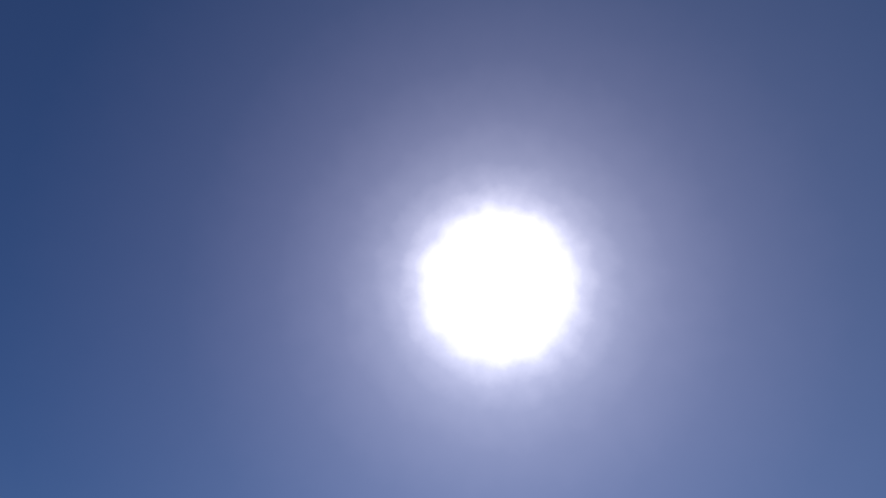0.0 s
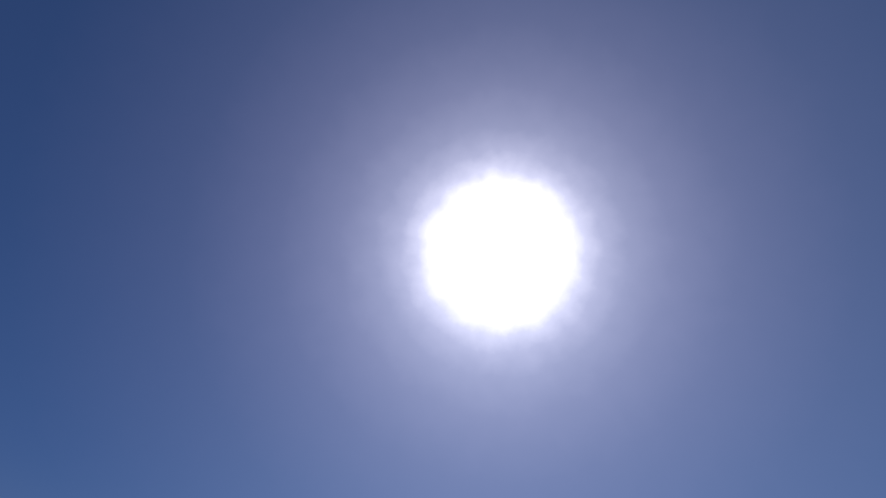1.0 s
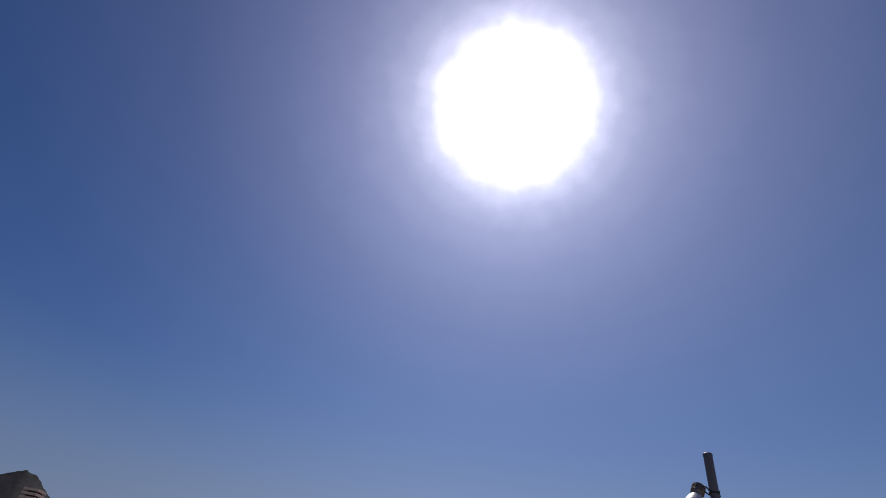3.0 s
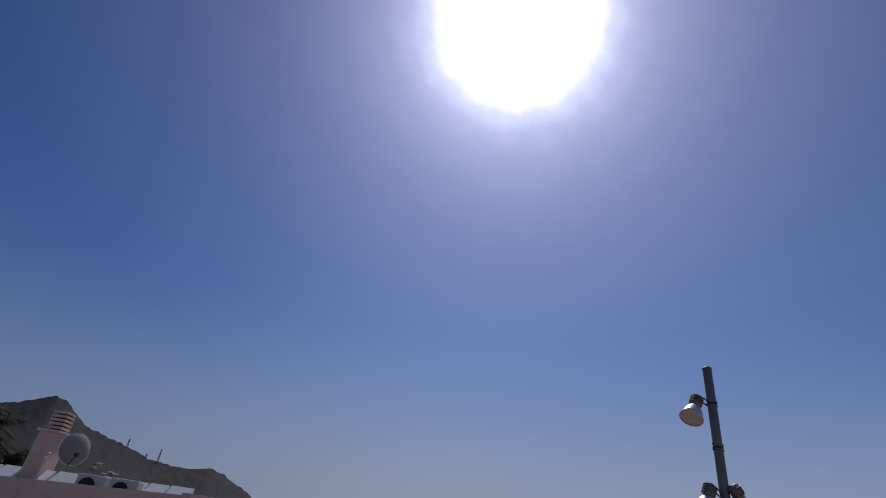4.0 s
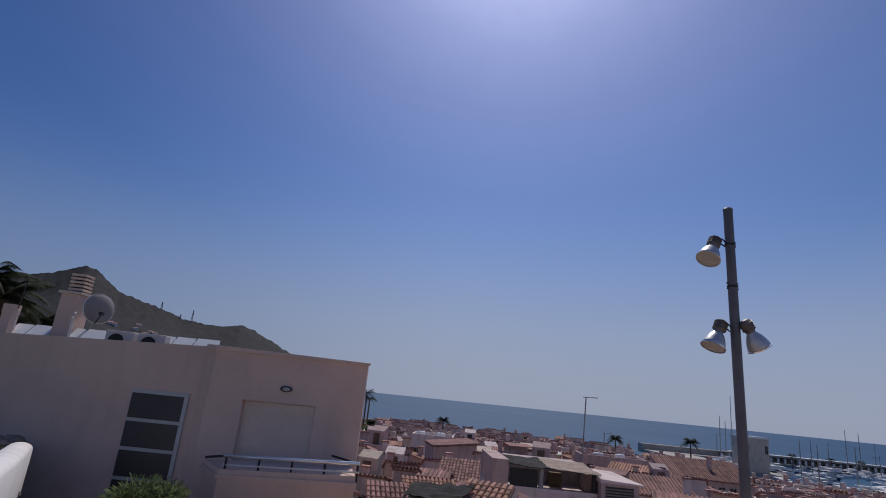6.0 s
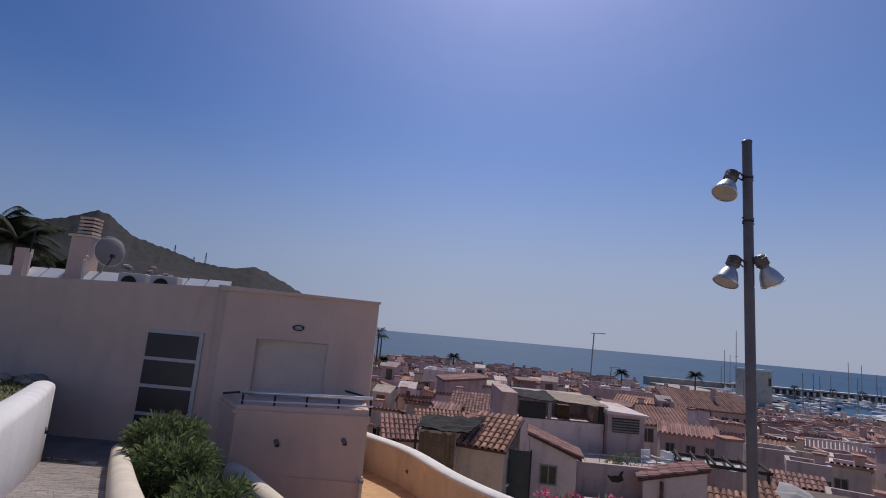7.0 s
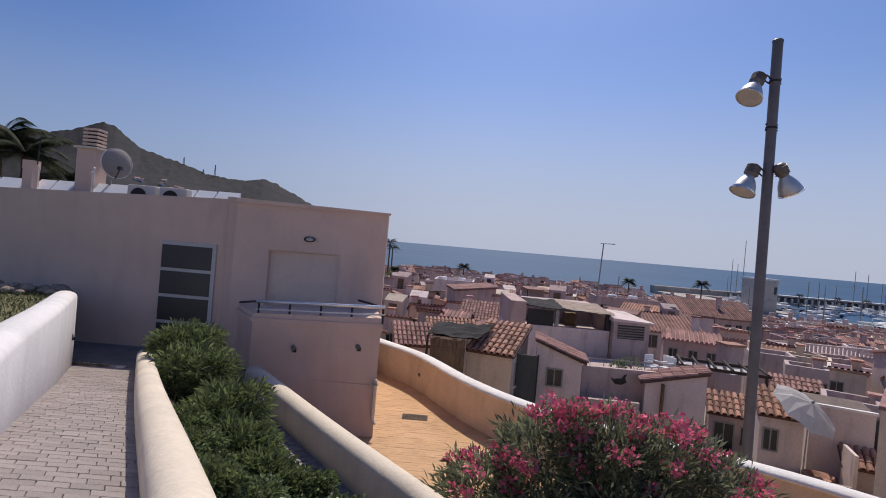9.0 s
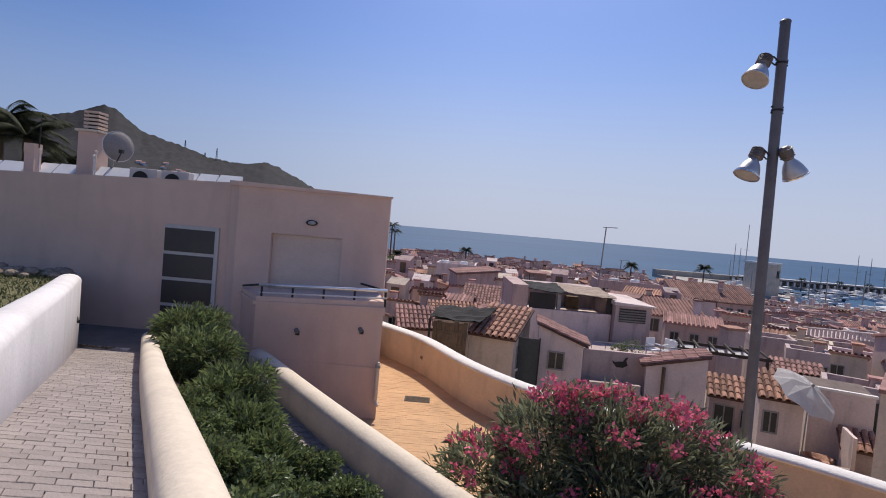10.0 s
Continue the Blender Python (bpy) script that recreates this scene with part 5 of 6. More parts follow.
part("edge", lathe(bmesh.new(), [(0.365, -0.012), (0.38, -0.012), (0.38, 0.012), (0.365, 0.012)], Matrix.Translation((0, 0, 0.9)) @ pose(0, 0, 0, 82, 0, 52) @ Matrix.Diagonal((0.88, 0.93, 1, 1)), 32), M_CAP, dish)
part("mast", tube(bmesh.new(), (-0.2, 0.1, 0), (-0.15, 0.1, 0.9), 0.025, n=8), M_WFRAME, dish)
part("arm", tube(bmesh.new(), (0.05, -0.1, 0.55), (0.3, -0.35, 0.75), 0.015, n=6), M_DARK, dish)
part("receiver", boxed(0.26, 0.34, -0.40, -0.32, 0.72, 0.80), M_DARK, dish)
for x_ in (-6.68, -5.98):
    ac = thing("air_conditioner", pose(x_, 11.9, 0.16), "outdoor air conditioner unit on the roof", "air conditioner", "air conditioners")
    part("casing", boxed(-0.30, 0.30, -0.13, 0.13, 0, 0.56, bevel=0.015), M_AC, ac)
    part("fan_grille", lathe(bmesh.new(), [(0.001, 0), (0.14, 0.0), (0.17, 0.012), (0.17, 0.0)], pose(-0.05, -0.135, 0.33, 90, 0, 0), 20), M_DARK, ac)

for x_, z_ in ((-9.25, 0.95), (-7.98, 1.0), (-8.02, 0.9)):
    vent = thing("vent_pipe", pose(x_, 12.15, 0.2), "thin pale vent pipe on the roof", "pipe", "vent pipes")
    part("pipe", tube(bmesh.new(), (0, 0, 0), (0, 0, z_ - 0.2), 0.014, n=8), M_CAP, vent)
    part("cowl", lathe(bmesh.new(), [(0.001, z_ - 0.14), (0.03, z_ - 0.16), (0.03, z_ - 0.2), (0.014, z_ - 0.2)], n=10), M_CAP, vent)

# cable down the white wall
cable = thing("cable", pose(0, 0, 0), "dark cable hanging from a wall lamp", "cable")
part("wire", tube(bmesh.new(), (-5.60, 8.27, -1.98), (-5.70, 8.30, -2.50), 0.008, n=5), M_DARK, cable)

# coarse setts across the head of the ramp, with blown leaves on them
SETT = random.Random(12)
threshold = thing("threshold_setts", pose(-5.55, 9.0, -2.54, 0, 0, 2), "row of stone setts before the landing, sunlight painted into their tone", "paving")
for row_ in range(2):
    x_ = -0.62
    while x_ < 0.36:
        w_ = SETT.uniform(0.10, 0.17)
        part("sett", boxed(x_, x_ + w_, -0.12 + row_ * 0.13, -0.01 + row_ * 0.13, -0.04, 0.012 + SETT.uniform(0, 0.012), bevel=0.008), M_SETT, threshold)
        x_ += w_ + SETT.uniform(0.015, 0.03)
# terrace drain
drain = thing("drain_cover", pose(-0.26, 10.88, PLAZA), "dark iron drain cover set in ochre paving", "drain cover")
part("frame", boxed(-0.26, 0.26, -0.17, 0.17, -0.02, 0.003), M_DARK, drain)
for k in range(9):
    part("bar", boxed(-0.24, 0.24, -0.15 + k * 0.034, -0.15 + k * 0.034 + 0.018, 0.003, 0.006), M_BARK, drain)

# ---- plants ----
def leaf_mesh(name, spots, length, width, material, parent=None, seed=1, droop=0.2, kind="", smoothness=0.5):
    """Many single bent leaves: spots are rows of (place, outward way)."""
    r = np.random.RandomState(seed)
    n = len(spots)
    base = np.array([s[0] for s in spots], float)
    out = np.array([s[1] for s in spots], float) + r.normal(0, smoothness, (n, 3))
    out /= np.linalg.norm(out, axis=1)[:, None] + 1e-9
    side = np.cross(out, r.normal(0, 1, (n, 3)))
    side /= np.linalg.norm(side, axis=1)[:, None] + 1e-9
    size = r.uniform(0.65, 1.25, (n, 1))
    le, wi = length * size, width * size
    mid = base + out * le * 0.5
    tip = base + out * le - np.array([0, 0, 1]) * le * droop
    verts = np.stack([base, mid + side * wi / 2, tip, mid - side * wi / 2], 1).reshape(-1, 3)
    faces = np.arange(n * 4).reshape(-1, 4)
    faces = np.concatenate([faces[:, [0, 1, 2]], faces[:, [0, 2, 3]]])
    me = bpy.data.meshes.new(name)
    me.from_pydata(verts.tolist(), [], faces.tolist())
    me.materials.append(material)
    ob = new(name, me)
    ob.parent = parent
    if kind:
        tagged(ob, kind=kind)
    return ob


def crown_spots(blobs, count, seed, rise=0.35):
    """Leaf places near the skin of uneven blobs (x, y, z, rx, ry, rz), fewer inside."""
    r = np.random.RandomState(seed)
    vol = np.array([b[3] * b[4] for b in blobs])
    pick = r.choice(len(blobs), count, p=vol / vol.sum())
    spots = []
    for k in pick:
        x, y, z, rx, ry, rz = blobs[k]
        d = r.normal(0, 1, 3)
        d /= np.linalg.norm(d)
        if d[2] < -0.55:
            d[2] *= -0.5
        f = r.uniform(0.35, 1.0) ** 0.45 * (1 + 0.36 * noise.noise((d[0] * 3 + x, d[1] * 3, d[2] * 3 + k)))
        spots.append(((x + d[0] * rx * f, y + d[1] * ry * f, z + d[2] * rz * f), (d[0], d[1], d[2] + rise)))
    return spots


def bush(x, y, z, blobs, count, length, width, material, label, seed, name="shrub"):
    ob = thing(name, pose(x, y, z), label, "shrub", "shrubs in the bed")
    bm = bmesh.new()
    r = random.Random(seed)
    for b in blobs:
        tube(bm, (b[0] * 0.3, b[1] * 0.3, 0), (b[0], b[1], b[2]), 0.025, 0.01, n=5)
        for _ in range(5):
            tube(bm, (b[0] * 0.7, b[1] * 0.7, b[2] * 0.7), (b[0] + r.uniform(-1, 1) * b[3] * 0.7, b[1] + r.uniform(-1, 1) * b[4] * 0.7, b[2] + r.uniform(0, 1) * b[5] * 0.7), 0.012, 0.005, n=4)
    part("stem", bm, M_BARK, ob)
    leaf_mesh("foliage", crown_spots(blobs, count, seed), length, width, material, ob, seed)
    return ob


# rounded clumps of long leaves up the bed, low cover between them: x, y, crown's middle height, half width, half height
CLUMPS = [(-3.72, 8.1, -1.85, 0.50, 0.40), (-3.10, 7.2, -2.0, 0.50, 0.42), (-2.38, 6.35, -2.22, 0.47, 0.42), (-1.92, 5.7, -2.38, 0.36, 0.36), (-1.52, 5.2, -2.45, 0.34, 0.32)]
COVER = [(-2.55, 5.6, -2.2, 0.30, 0.26), (-2.25, 5.1, -2.2, 0.32, 0.26), (-1.9, 4.7, -2.25, 0.36, 0.28), (-1.25, 4.75, -2.62, 0.30, 0.28), (-1.45, 4.3, -2.3, 0.36, 0.28), (-0.95, 4.25, -2.62, 0.34, 0.26),
         (-1.65, 4.1, -2.0, 0.30, 0.2), (-1.05, 3.7, -2.2, 0.36, 0.26), (-0.6, 3.75, -2.65, 0.34, 0.26), (-0.65, 3.2, -2.2, 0.40, 0.28), (-1.1, 3.2, -1.9, 0.30, 0.22), (-0.2, 3.1, -2.55, 0.36, 0.28),
         (-1.12, 5.2, -2.50, 0.28, 0.24), (-0.66, 4.75, -2.52, 0.28, 0.24), (-0.32, 4.3, -2.56, 0.30, 0.24), (0.0, 3.8, -2.6, 0.32, 0.24)]
for i, (x, y, z, r_, h_) in enumerate(CLUMPS + COVER):
    q = random.Random(i)
    first = i < len(CLUMPS)
    foot = z - (1.0 if first else 0.6)
    up_ = z - foot
    blobs = [(0, 0, up_, r_ * 0.8, r_ * 0.8, h_ * 0.85)] + [(r_ * 0.62 * math.cos(a), r_ * 0.62 * math.sin(a), up_ + h_ * q.uniform(-0.35, 0.45), r_ * 0.45, r_ * 0.45, h_ * 0.48) for a in (q.uniform(-0.4, 0.4) + 1.05 * k for k in range(6))]
    if first:
        blobs.append((q.uniform(-0.1, 0.1), q.uniform(-0.1, 0.1), up_ - h_ * 0.9, r_ * 0.75, r_ * 0.75, h_ * 0.6))
    bush(x, y, foot, blobs, 3600 if first else 3000, 0.13 if first else 0.055, 0.026 if first else 0.03, M_LEAF2, "dense rounded green shrub with narrow leaves" if first else "low spreading green ground cover", 40 + i)

oleander = thing("oleander", pose(1.93, 5.75, PLAZA), "large oleander bush with bright pink flowers", "shrub")
OB = [(-1.25, 0.1, 0.75, 0.62, 0.6, 0.55), (-0.6, 0.1, 1.22, 0.62, 0.6, 0.65), (0.05, 0, 1.34, 0.6, 0.6, 0.62), (0.65, 0, 1.22, 0.62, 0.6, 0.62), (1.2, -0.05, 0.95, 0.62, 0.6, 0.6), (1.62, -0.15, 0.55, 0.48, 0.55, 0.5),
      (-0.9, -0.5, 0.45, 0.7, 0.5, 0.5), (0.2, -0.6, 0.7, 0.8, 0.5, 0.6), (1.1, -0.6, 0.6, 0.75, 0.5, 0.6), (-0.4, -0.1, 1.72, 0.25, 0.22, 0.3), (-0.4, -0.7, 0.4, 0.7, 0.5, 0.5), (0.7, -0.7, 0.4, 0.8, 0.5, 0.5), (-0.75, -0.25, 0.75, 0.6, 0.5, 0.5), (0.0, -0.35, 0.95, 0.6, 0.5, 0.55)]
bm = bmesh.new()
for b in OB:
    for k in range(4):
        tube(bm, (b[0] * 0.35 + rng.uniform(-0.1, 0.1), b[1] * 0.3, 0), (b[0] + rng.uniform(-0.3, 0.3), b[1] + rng.uniform(-0.3, 0.3), b[2] + rng.uniform(0, 0.3)), 0.02, 0.007, n=5)
part("stem", bm, M_BARK, oleander)
leaf_mesh("foliage", crown_spots(OB, 24000, 3, 0.5), 0.15, 0.028, M_LEAF, oleander, 5, 0.12)
FR = random.Random(21)
heads = 0
while heads < 135:
    b = FR.choice(OB[:6] + OB[:6] + OB[7:10])
    a, e = FR.uniform(0, 2 * math.pi), FR.uniform(0.05, 1.4)
    d = Vector((math.cos(a) * math.cos(e), math.sin(a) * math.cos(e), math.sin(e)))
    if d.y > 0.6:
        continue
    c = Vector(b[:3]) + Vector((d.x * b[3], d.y * b[4], d.z * b[5])) * FR.uniform(0.95, 1.1)
    if c.z < 0.35:
        continue
    spots = []
    s = FR.uniform(0.045, 0.10)
    for k in range(int(FR.uniform(22, 52))):
        v = Vector((FR.gauss(0, 1), FR.gauss(0, 1), FR.gauss(0, 1))).normalized()
        spots.append((tuple(c + v * s * FR.uniform(0.3, 1.0)), tuple(v)))
    leaf_mesh("flower_head", spots, 0.05, 0.042, M_PETAL, oleander, heads, 0.0, "stuff")
    heads += 1


def palm(x, y, z, h, reach, fronds, label, leaflets=42):
    """A palm: ringed trunk and arching fronds, each with two rows of leaflets."""
    ob = thing("palm_tree", pose(x, y, z), label, "palm tree", "palm trees")
    bm = bmesh.new()
    lathe(bm, [(0.18 + 0.015 * (k % 2) - 0.004 * k, h * k / 14) for k in range(15)], n=10)
    part("trunk", bm, M_BARK, ob)
    r = random.Random(int(x * 10 + y))
    verts, faces = [], []
    for f in range(fronds):
        a, up = 2 * math.pi * f / fronds + r.uniform(-0.2, 0.2), r.uniform(-0.3, 1.4)
        d, side = Vector((math.cos(a), math.sin(a), 0)), Vector((-math.sin(a), math.cos(a), 0))
        L = reach * r.uniform(0.8, 1.1)
        for k in range(leaflets):
            t = (k + 1) / leaflets
            p = Vector((0, 0, h)) + d * L * t * math.cos(up * 0.8) + Vector((0, 0, L * (math.sin(up) * t - 0.6 * t * t)))
            for s in (-1, 1):
                ll = reach * 0.24 * (1.1 - abs(t - 0.45)) * r.uniform(0.8, 1.1)
                tip = p + side * s * ll * 0.8 + d * ll * 0.5 - Vector((0, 0, ll * 0.45))
                w = d * reach * (0.30 / leaflets + 0.003)
                i0 = len(verts)
                verts += [tuple(p - w), tuple(p + w), tuple(tip)]
                faces.append((i0, i0 + 1, i0 + 2))
    me = bpy.data.meshes.new("crown")
    me.from_pydata(verts, [], faces)
    me.materials.append(M_PALM)
    c = new("crown", me)
    c.parent = ob
    return ob


palm(-16.9, 21.5, -3.0, 5.2, 2.5, 40, "dense dark palm behind the building")
palm(-15.6, 22.0, -3.0, 4.1, 1.9, 34, "dense dark palm behind the building")
palm(-18.4, 22.0, -3.0, 5.6, 2.5, 36, "dense dark palm behind the building")
palm(-11.5, 118, -9.5, 9.0, 2.2, 22, "tall palm standing against the sea", 24)
palm(-10.8, 118, -9.5, 7.8, 2.0, 22, "tall palm standing against the sea", 24)
for x, y, h, r_ in ((5.2, 120, 6.8, 2.6), (42.3, 120, 6.6, 2.6), (58.6, 120, 7.4, 3.0), (-8.4, 100, 5.0, 2.0)):
    palm(x, y, ground_z(x, y), h, r_ * 0.7, 80, "broad palm among the roofs near the sea", 26)
for k, x in enumerate((118, 133, 147, 158, 170, 181)):
    palm(x, 198, -12, 4.4, 1.8, 40, "palm on the harbour promenade", 12)
bush(-9.6, 98, -9.0, [(0, 0, 1.5, 2.2, 2, 1.6), (2.0, 0, 1.0, 1.8, 1.6, 1.2)], 900, 0.5, 0.25, M_LEAF2, "round green tree clump by the sea", 90, "tree_clump")
bush(8.1, 21.9, -4.65, [(0, 0, 0.35, 0.45, 0.3, 0.4), (-0.5, 0.1, 0.25, 0.35, 0.3, 0.3)], 900, 0.1, 0.03, M_LEAF2, "green shrub on a roof terrace", 91)
palm(14.2, 19.8, -6.6, 1.7, 1.1, 24, "small fan of palm leaves between the houses", 16)

# dry leaves blown to the head of the ramp
lr = np.random.RandomState(31)
spots = [((-6.02 + 0.62 * a ** 1.6, 8.82 + 0.22 * b, -2.515 + 0.184 * (0.18 - 0.22 * b)), (c, e_, 0.12)) for a, b, c, e_ in zip(lr.rand(420), lr.rand(420), lr.normal(0, 1, 420), lr.normal(0, 1, 420))]
tagged(leaf_mesh("fallen_leaves", spots, 0.05, 0.02, M_DRY, None, 32, 0.0, smoothness=0.1), "dry brown leaves blown against the white wall", "leaves", kind="stuff")

# grass on the bank and a heap of stones
r = np.random.RandomState(4)
spots = []
for _ in range(17000):
    y_ = r.uniform(3.2, 10.6)
    x_ = r.uniform(-13, -0.62 * y_ - 0.75)
    if x_ > -13:
        zz = -1.13 - 0.038 * y_
        spots.append(((x_, y_, zz - 0.02), (0, 0, 1)))
tagged(leaf_mesh("grass", spots, 0.075, 0.016, M_GRASS, None, 8, 0.15), "short uneven green grass on a bank", "grass", kind="stuff")
for k in range(16):
    bm = bmesh.new()
    s = rng.uniform(0.06, 0.14)
    bmesh.ops.create_icosphere(bm, subdivisions=2, radius=s)
    for v in bm.verts:
        v.co = v.co * (1 + 0.5 * noise.noise(v.co * 6 + Vector((k, 0, 0))))
        v.co.z *= 0.7
    ob = part("rock", bm, M_ROCK)
    ob.matrix_basis = pose(-8.1 + 0.09 * k + rng.uniform(-0.1, 0.1), 9.6 + rng.uniform(-0.3, 0.3), -1.50 + s * 0.55)
    tagged(ob, "rough pale stone lying on the bank", "rock", "stones on the bank")

# ---- harbour ----
quay = thing("breakwater", pose(0, 0, 0), "long stone breakwater with an arcade along the harbour", "breakwater")
part("mole", boxed(84, 300, 204, 214, -14, -10.9), M_STONE, quay)
part("mole", boxed(84, 99, 146, 204, -14, -10.9), M_STONE, quay)
part("sea_wall", boxed(84, 300, 210, 214, -10.9, -8.9), M_STONE, quay)
part("parapet", boxed(118, 300, 209.6, 214.2, -8.9, -8.5), M_WHITE, quay)
part("arcade_roof", boxed(112, 300, 206, 209.8, -9.25, -9.0), M_TARP, quay)
for k in range(70):
    part("pillar", boxed(112 + k * 2.6, 112.7 + k * 2.6, 206, 206.6, -10.9, -9.25), M_WHITE, quay)
tower = thing("tower", pose(91.3, 150, -12.5), "square pale harbour tower with slit windows", "tower")
part("wall", boxed(-3.3, 3.3, 0, 6.5, 0, 10.2), M_HOUSE[2], tower)
part("cornice", boxed(-3.6, 3.6, -0.3, 6.8, 10.2, 10.7), M_CAP, tower)
add_window(tower, 2.6, 7.5, 0.7, 2.0)
add_window(tower, -2.6, 7.5, 0.7, 2.0)


def boat(x, y, length, turn, mast, label):
    ob = thing("boat", pose(x, y, SEA, 0, 0, turn), label, "boat", "moored boats")
    bm = bmesh.new()
    rows = []
    for k in range(7):
        t = k / 6
        half = 0.16 * length * (1 - max(0, (t - 0.45) / 0.55) ** 2 * 0.98)
        X = (t - 0.5) * length
        rows.append([bm.verts.new(c) for c in ((X, -half, 0.1 * length * 1.05), (X, -half * 0.7, -0.2), (X, half * 0.7, -0.2), (X, half, 0.1 * length * 1.05))])
    for a, b in zip(rows, rows[1:]):
        for i in range(4):
            bm.faces.new((a[i], b[i], b[(i + 1) % 4], a[(i + 1) % 4]))
    bm.faces.new(rows[0])
    bmesh.ops.recalc_face_normals(bm, faces=bm.faces)
    part("hull", bm, M_HULL if int(x * 7) % 3 else M_NAVY, ob)
    part("deck", boxed(-0.42 * length, 0.1 * length, -0.12 * length, 0.12 * length, 0.105 * length, 0.112 * length), M_CLOTH, ob)
    if not mast:
        part("bimini", prism(bmesh.new(), [(-0.42 * length, -0.11 * length), (-0.1 * length, -0.11 * length), (-0.1 * length, 0.11 * length), (-0.42 * length, 0.11 * length)], 0.235 * length, [0.25 * length, 0.26 * length, 0.26 * length, 0.25 * length]), M_CLOTH if int(x * 5) % 3 else M_NAVY, ob)
    part("cabin", prism(bmesh.new(), [(-0.25 * length, -0.1 * length), (0.15 * length, -0.07 * length), (0.15 * length, 0.07 * length), (-0.25 * length, 0.1 * length)], 0.1 * length, [0.2 * length, 0.16 * length, 0.16 * length, 0.2 * length]), M_HULL, ob)
    part("cabin_window", boxed(-0.2 * length, 0.1 * length, -0.102 * length, -0.085 * length, 0.125 * length, 0.155 * length), M_WINDOW, ob)
    if mast:
        m = part("mast", tube(bmesh.new(), (0.05 * length, 0, 0.1 * length), (0.05 * length, 0, mast), 0.15, 0.09, n=6), M_WFRAME, ob)
        part("boom", tube(bmesh.new(), (0.05 * length, 0, 0.2 * length), (-0.35 * length, 0, 0.2 * length), 0.15, n=6), M_CLOTH, m)
        part("spreader", tube(bmesh.new(), (0.05 * length, -1.0, mast * 0.6), (0.05 * length, 1.0, mast * 0.6), 0.05, n=5), M_WFRAME, m)


hb = random.Random(5)
for x, y, m in ((107.5, 190, 22.5), (103.5, 190, 15.5), (104.9, 189, 14), (101, 188, 9.5), (110.5, 187, 11), (146.3, 189, 15), (151.8, 190, 14.3), (136.3, 189, 9.2), (155.4, 188, 11.5), (141, 190, 10)):
    boat(x, y, hb.uniform(10, 13), hb.uniform(70, 110), m, "white sailing yacht with a bare mast")
for k in range(85):
    y = hb.uniform(92, 190)
    x = hb.uniform(0.56 * y, 0.96 * y)
    if x < 66:
        continue
    boat(x, y, hb.uniform(6, 11), hb.choice((0, 90, 180, 80, 100)) + hb.uniform(-8, 8), hb.choice((0, 0, 0, 0, 0, 0, 0, 0, 8.0, 10.5)), "white motor boat moored in the harbour")
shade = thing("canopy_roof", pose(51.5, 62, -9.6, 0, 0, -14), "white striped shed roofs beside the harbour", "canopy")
for k in range(6):
    part("roof_panel", prism(bmesh.new(), [(-3 + 1.1 * k, 0), (-2.15 + 1.1 * k, 0), (-2.15 + 1.1 * k, 4), (-3 + 1.1 * k, 4)], 1.9, [1.96, 1.96, 2.6, 2.6]), M_PLASTIC, shade)
for x_ in (-2.8, 0.3, 3.1):
    for y_ in (0.2, 3.8):
        part("post", tube(bmesh.new(), (x_, y_, 0), (x_, y_, 1.95), 0.06, n=6), M_WFRAME, shade)

# masts on the mountain
for x, z, h in ((-862, 168, 52), (-980, 205, 34), (-905, 180, 20)):
    ob = thing("radio_mast", pose(x, 1990, z), "thin lattice radio mast on the mountain ridge", "radio mast", "masts on the ridge")
    bm = bmesh.new()
    for sx, sy in ((-1, -1), (1, -1), (1, 1), (-1, 1)):
        tube(bm, (sx * 3, sy * 3, 0), (sx * 0.6, sy * 0.6, h), 0.5, n=4)
    part("tower", bm, M_DARK, ob)
    for k in range(4):
        part("brace", boxed(-3.5 + k * 0.5, 3.5 - k * 0.5, -0.5, 0.5, h * (0.4 + 0.17 * k), h * (0.4 + 0.17 * k) + 1.0), M_DARK, ob)
hs = random.Random(9)
for k in range(9):
    xr, y = hs.uniform(-1180, -930), hs.uniform(1640, 1730)
    f = (y - 1100) / 900
    top = float(np.interp(xr, [p[0] for p in RIDGE], [p[1] for p in RIDGE]))
    z = (-14 + (top + 14) * f ** 1.25) * y / 2000
    ob = thing("hillside_house", pose(xr * y / 2000, y, z + 2, 0, 0, hs.uniform(-20, 40)), "pale villa on the wooded hillside", "house", "villas on the hill")
    part("wall", boxed(-7, 7, 0, 9, -14, 4), M_WHITE, ob)
    part("roof", prism(bmesh.new(), [(-8, -1), (8, -1), (8, 10), (-8, 10)], 4, [4.4, 4.4, 7.5, 7.5]), M_TILE2, ob)

# ---- paving, piece by piece ----
def paver_mesh(name, length, width, material, edge=0.004):
    bm = boxed(-length / 2, length / 2, -width / 2, width / 2, -0.035, 0.0)
    top = [e for e in bm.edges if all(v.co.z > -0.001 for v in e.verts)]
    bmesh.ops.bevel(bm, geom=top, offset=edge, segments=1, affect="EDGES")
    me = bpy.data.meshes.new(name)
    bm.normal_update()
    bm.to_mesh(me)
    bm.free()
    me.materials.append(material)
    return me


def joined(name, mesh, mats, material, parent):
    """Many pieces of one mesh in one object."""
    co = np.array([v.co for v in mesh.vertices])
    fs = [list(p.vertices) for p in mesh.polygons]
    verts, faces = [], []
    for m in mats:
        a = np.array(m)
        base = len(verts)
        verts += (co @ a[:3, :3].T + a[:3, 3]).tolist()
        faces += [[i + base for i in f] for f in fs]
    me = bpy.data.meshes.new(name)
    me.from_pydata(verts, [], faces)
    me.materials.append(material)
    ob = new(name, me)
    ob.parent = parent
    return tagged(ob, kind="stuff")


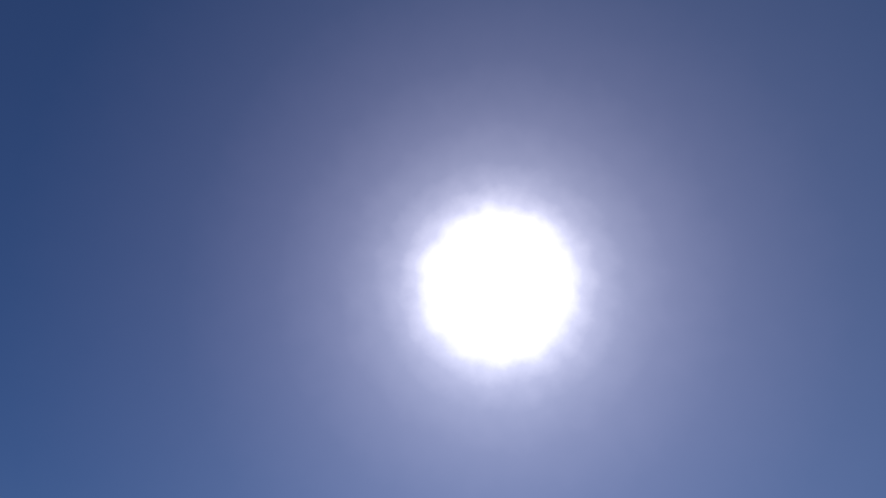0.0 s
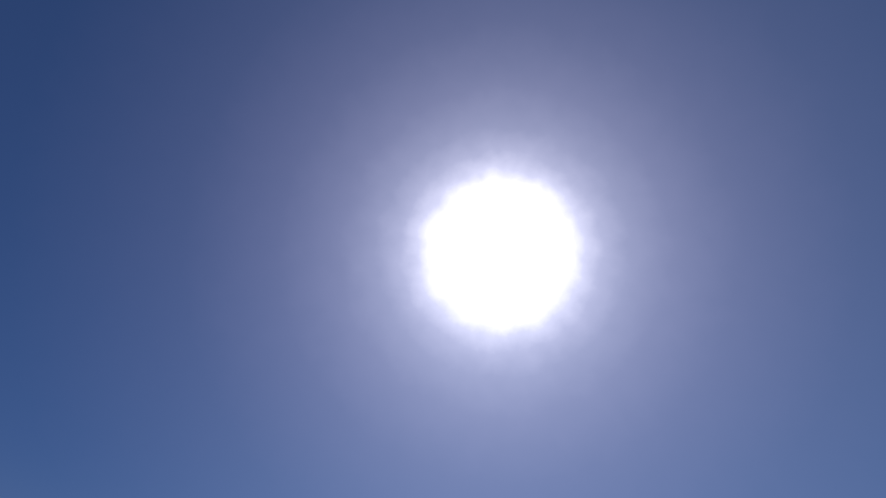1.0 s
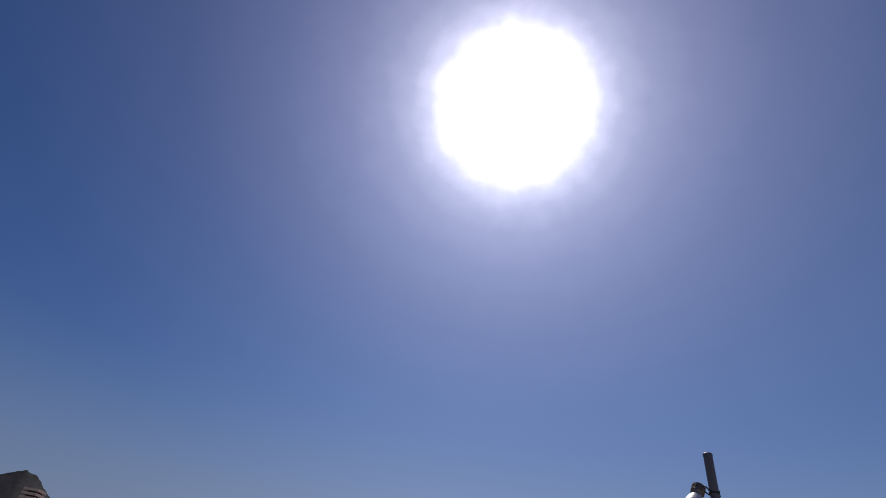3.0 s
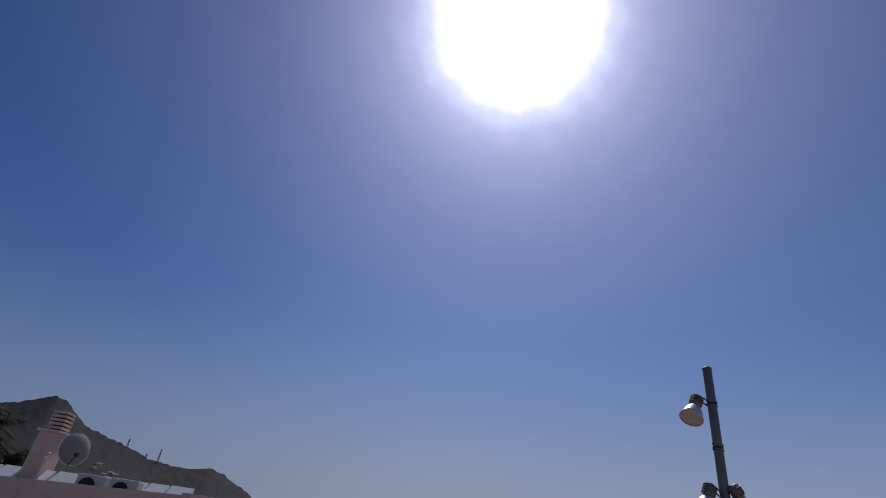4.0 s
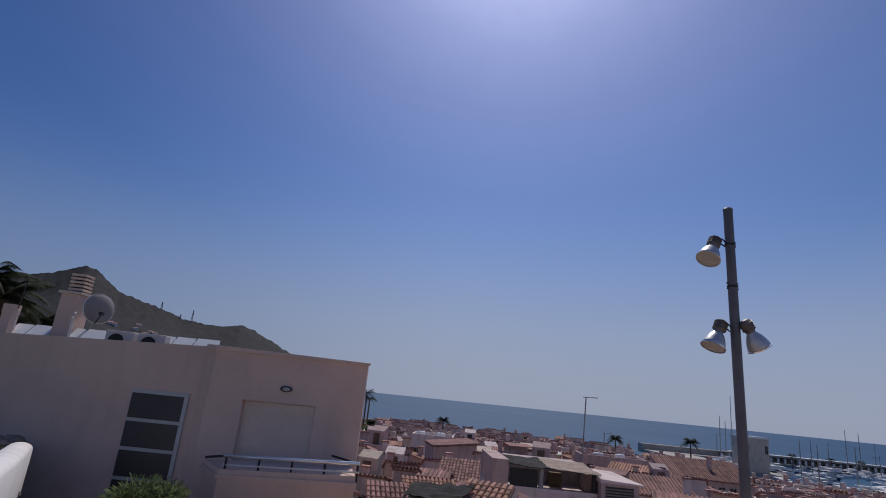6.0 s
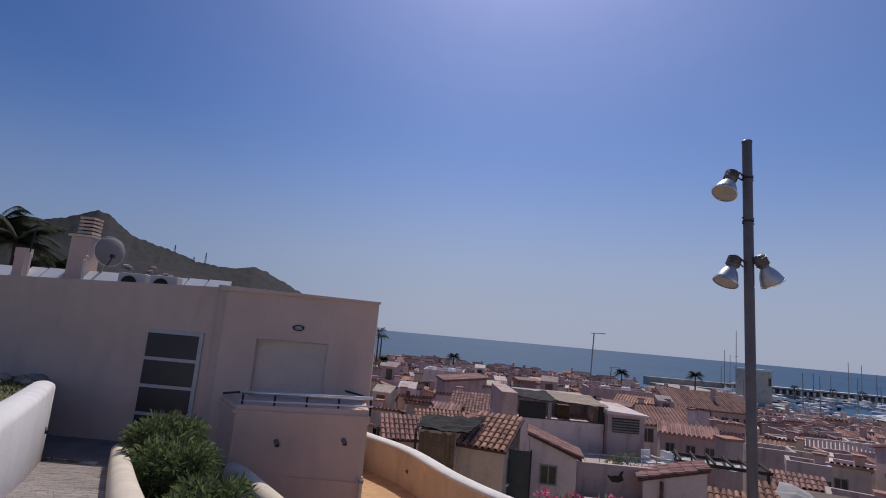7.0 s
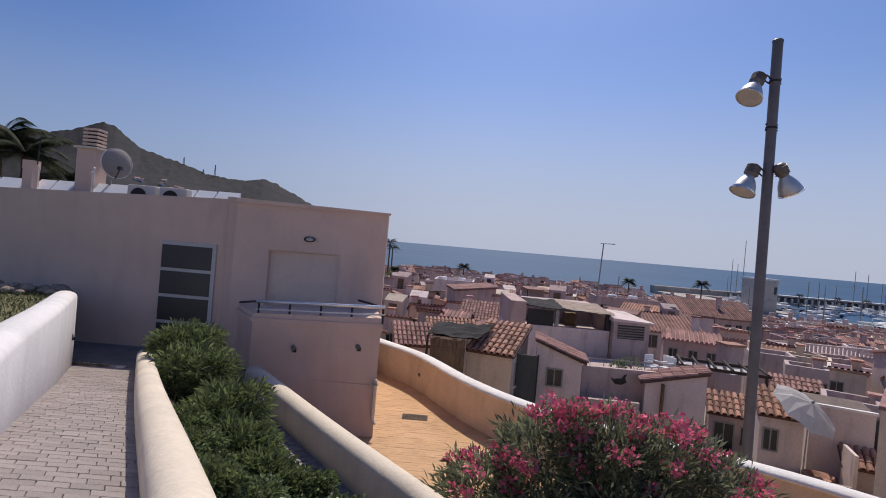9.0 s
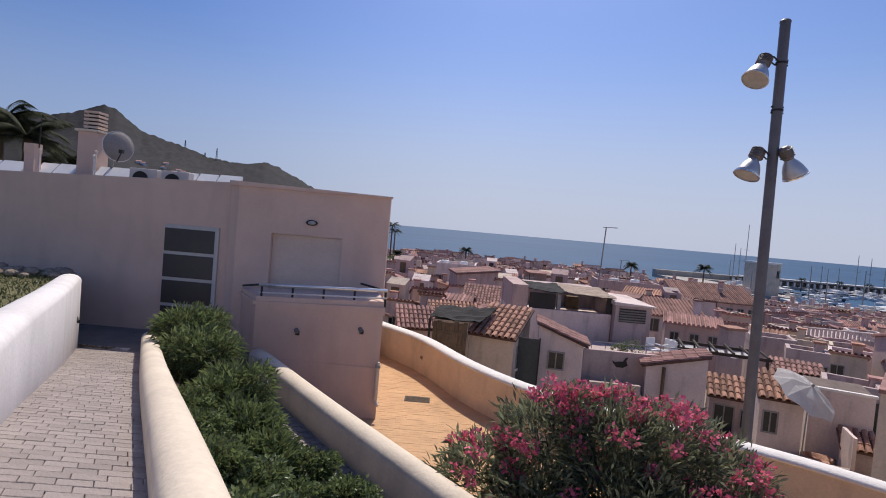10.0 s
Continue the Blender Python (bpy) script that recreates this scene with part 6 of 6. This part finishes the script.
PV = random.Random(2)
brick = paver_mesh("paver", 0.168, 0.087, M_PAVER)
u = Vector((-0.568, 1, -0.184)).normalized()
level = Vector((1, 0.03, 0)).normalized()
up = level.cross(u).normalized()
ahead = up.cross(level).normalized()
basis = Matrix((level, ahead, up)).transposed().to_4x4()
# the end joints run with the ramp, the rows straight across
ramp_brick = paver_mesh("ramp_paver", 0.167, 0.085, M_PAVER, 0.003)
skew = u.dot(level) / u.dot(ahead)
for v in ramp_brick.vertices:
    v.co.x += v.co.y * skew
near, rest = [], []
start = Vector((ramp_edge(1.75), 1.75, ramp_z(1.75)))
row = 0
while True:
    o = start + u * (row * 0.089 / u.dot(ahead))
    if o.y > 9.0:
        break
    shift = (row % 2) * 0.086 + 0.02 * math.sin(row * 2.3)
    for k in range(13):
        a = 0.22 - 0.172 * k - shift
        if a < -1.15 or a > 0.17:
            continue
        m = Matrix.Translation(o + level * a + up * PV.uniform(-0.002, 0.002)) @ basis @ pose(0, 0, 0, PV.uniform(-0.5, 0.5), PV.uniform(-0.5, 0.5), PV.uniform(-1.0, 1.0))
        (near if len(near) < 300 and row > 4 else rest).append(m)
    row += 1
for m in near:
    ob = new("paver", ramp_brick)
    ob.parent = ramp_floor
    ob.matrix_basis = m
joined("far_pavers", ramp_brick, rest, M_PAVER, ramp_floor)

e = Vector((-0.63, 0.776, 0))
f_ = Vector((0.776, 0.63, 0))
pb = Matrix((f_, e, Vector((0, 0, 1)))).transposed().to_4x4()
near, rest = [], []
for row in range(78):
    for k in range(6):
        c = Vector((0.9, 4.35, 0)) + e * (row * 0.104 - 1.2) - f_ * (0.06 + k * 0.2 + (row % 2) * 0.1)
        c.z = -2.825 - 0.047 * (9.5 - c.y)
        m = Matrix.Translation(c + Vector((0, 0, PV.uniform(-0.003, 0.003)))) @ pb @ Matrix.Diagonal((1.165, 1.12, 1, 1))
        (near if k < 4 and row < 60 else rest).append(m)
for m in near:
    ob = new("paver", brick)
    ob.parent = path_floor
    ob.matrix_basis = m
joined("far_pavers", brick, rest, M_PAVER, path_floor)

slab = paver_mesh("terrace_tile", 0.193, 0.095, M_ORANGE, 0.002)
mats = []
for i in range(-20, 50):
    for j in range(0, 130):
        x, y = i * 0.196 + (j % 2) * 0.098, 2.2 + j * 0.098
        inside = y > 9.9 - 1.23 * (x + 3.0) and (y < 9.45 or x > -1.05 - 0.16 * (y - 9.6))
        lim = float(np.interp(x, [-2.4, -1.38, -0.28, 0.78, 1.85, 3.2, 4.6, 5.85, 8.6], [15.4, 14.3, 12.95, 10.85, 9.4, 8.3, 7.5, 6.45, 3.7]))
        if inside and y < lim and not (abs(x + 0.26) < 0.3 and abs(y - 10.88) < 0.2):
            mats.append(Matrix.Translation((x, y, PLAZA + PV.uniform(-0.0025, 0.0025))))
joined("terrace_tiles", slab, mats, M_ORANGE, plaza_floor)
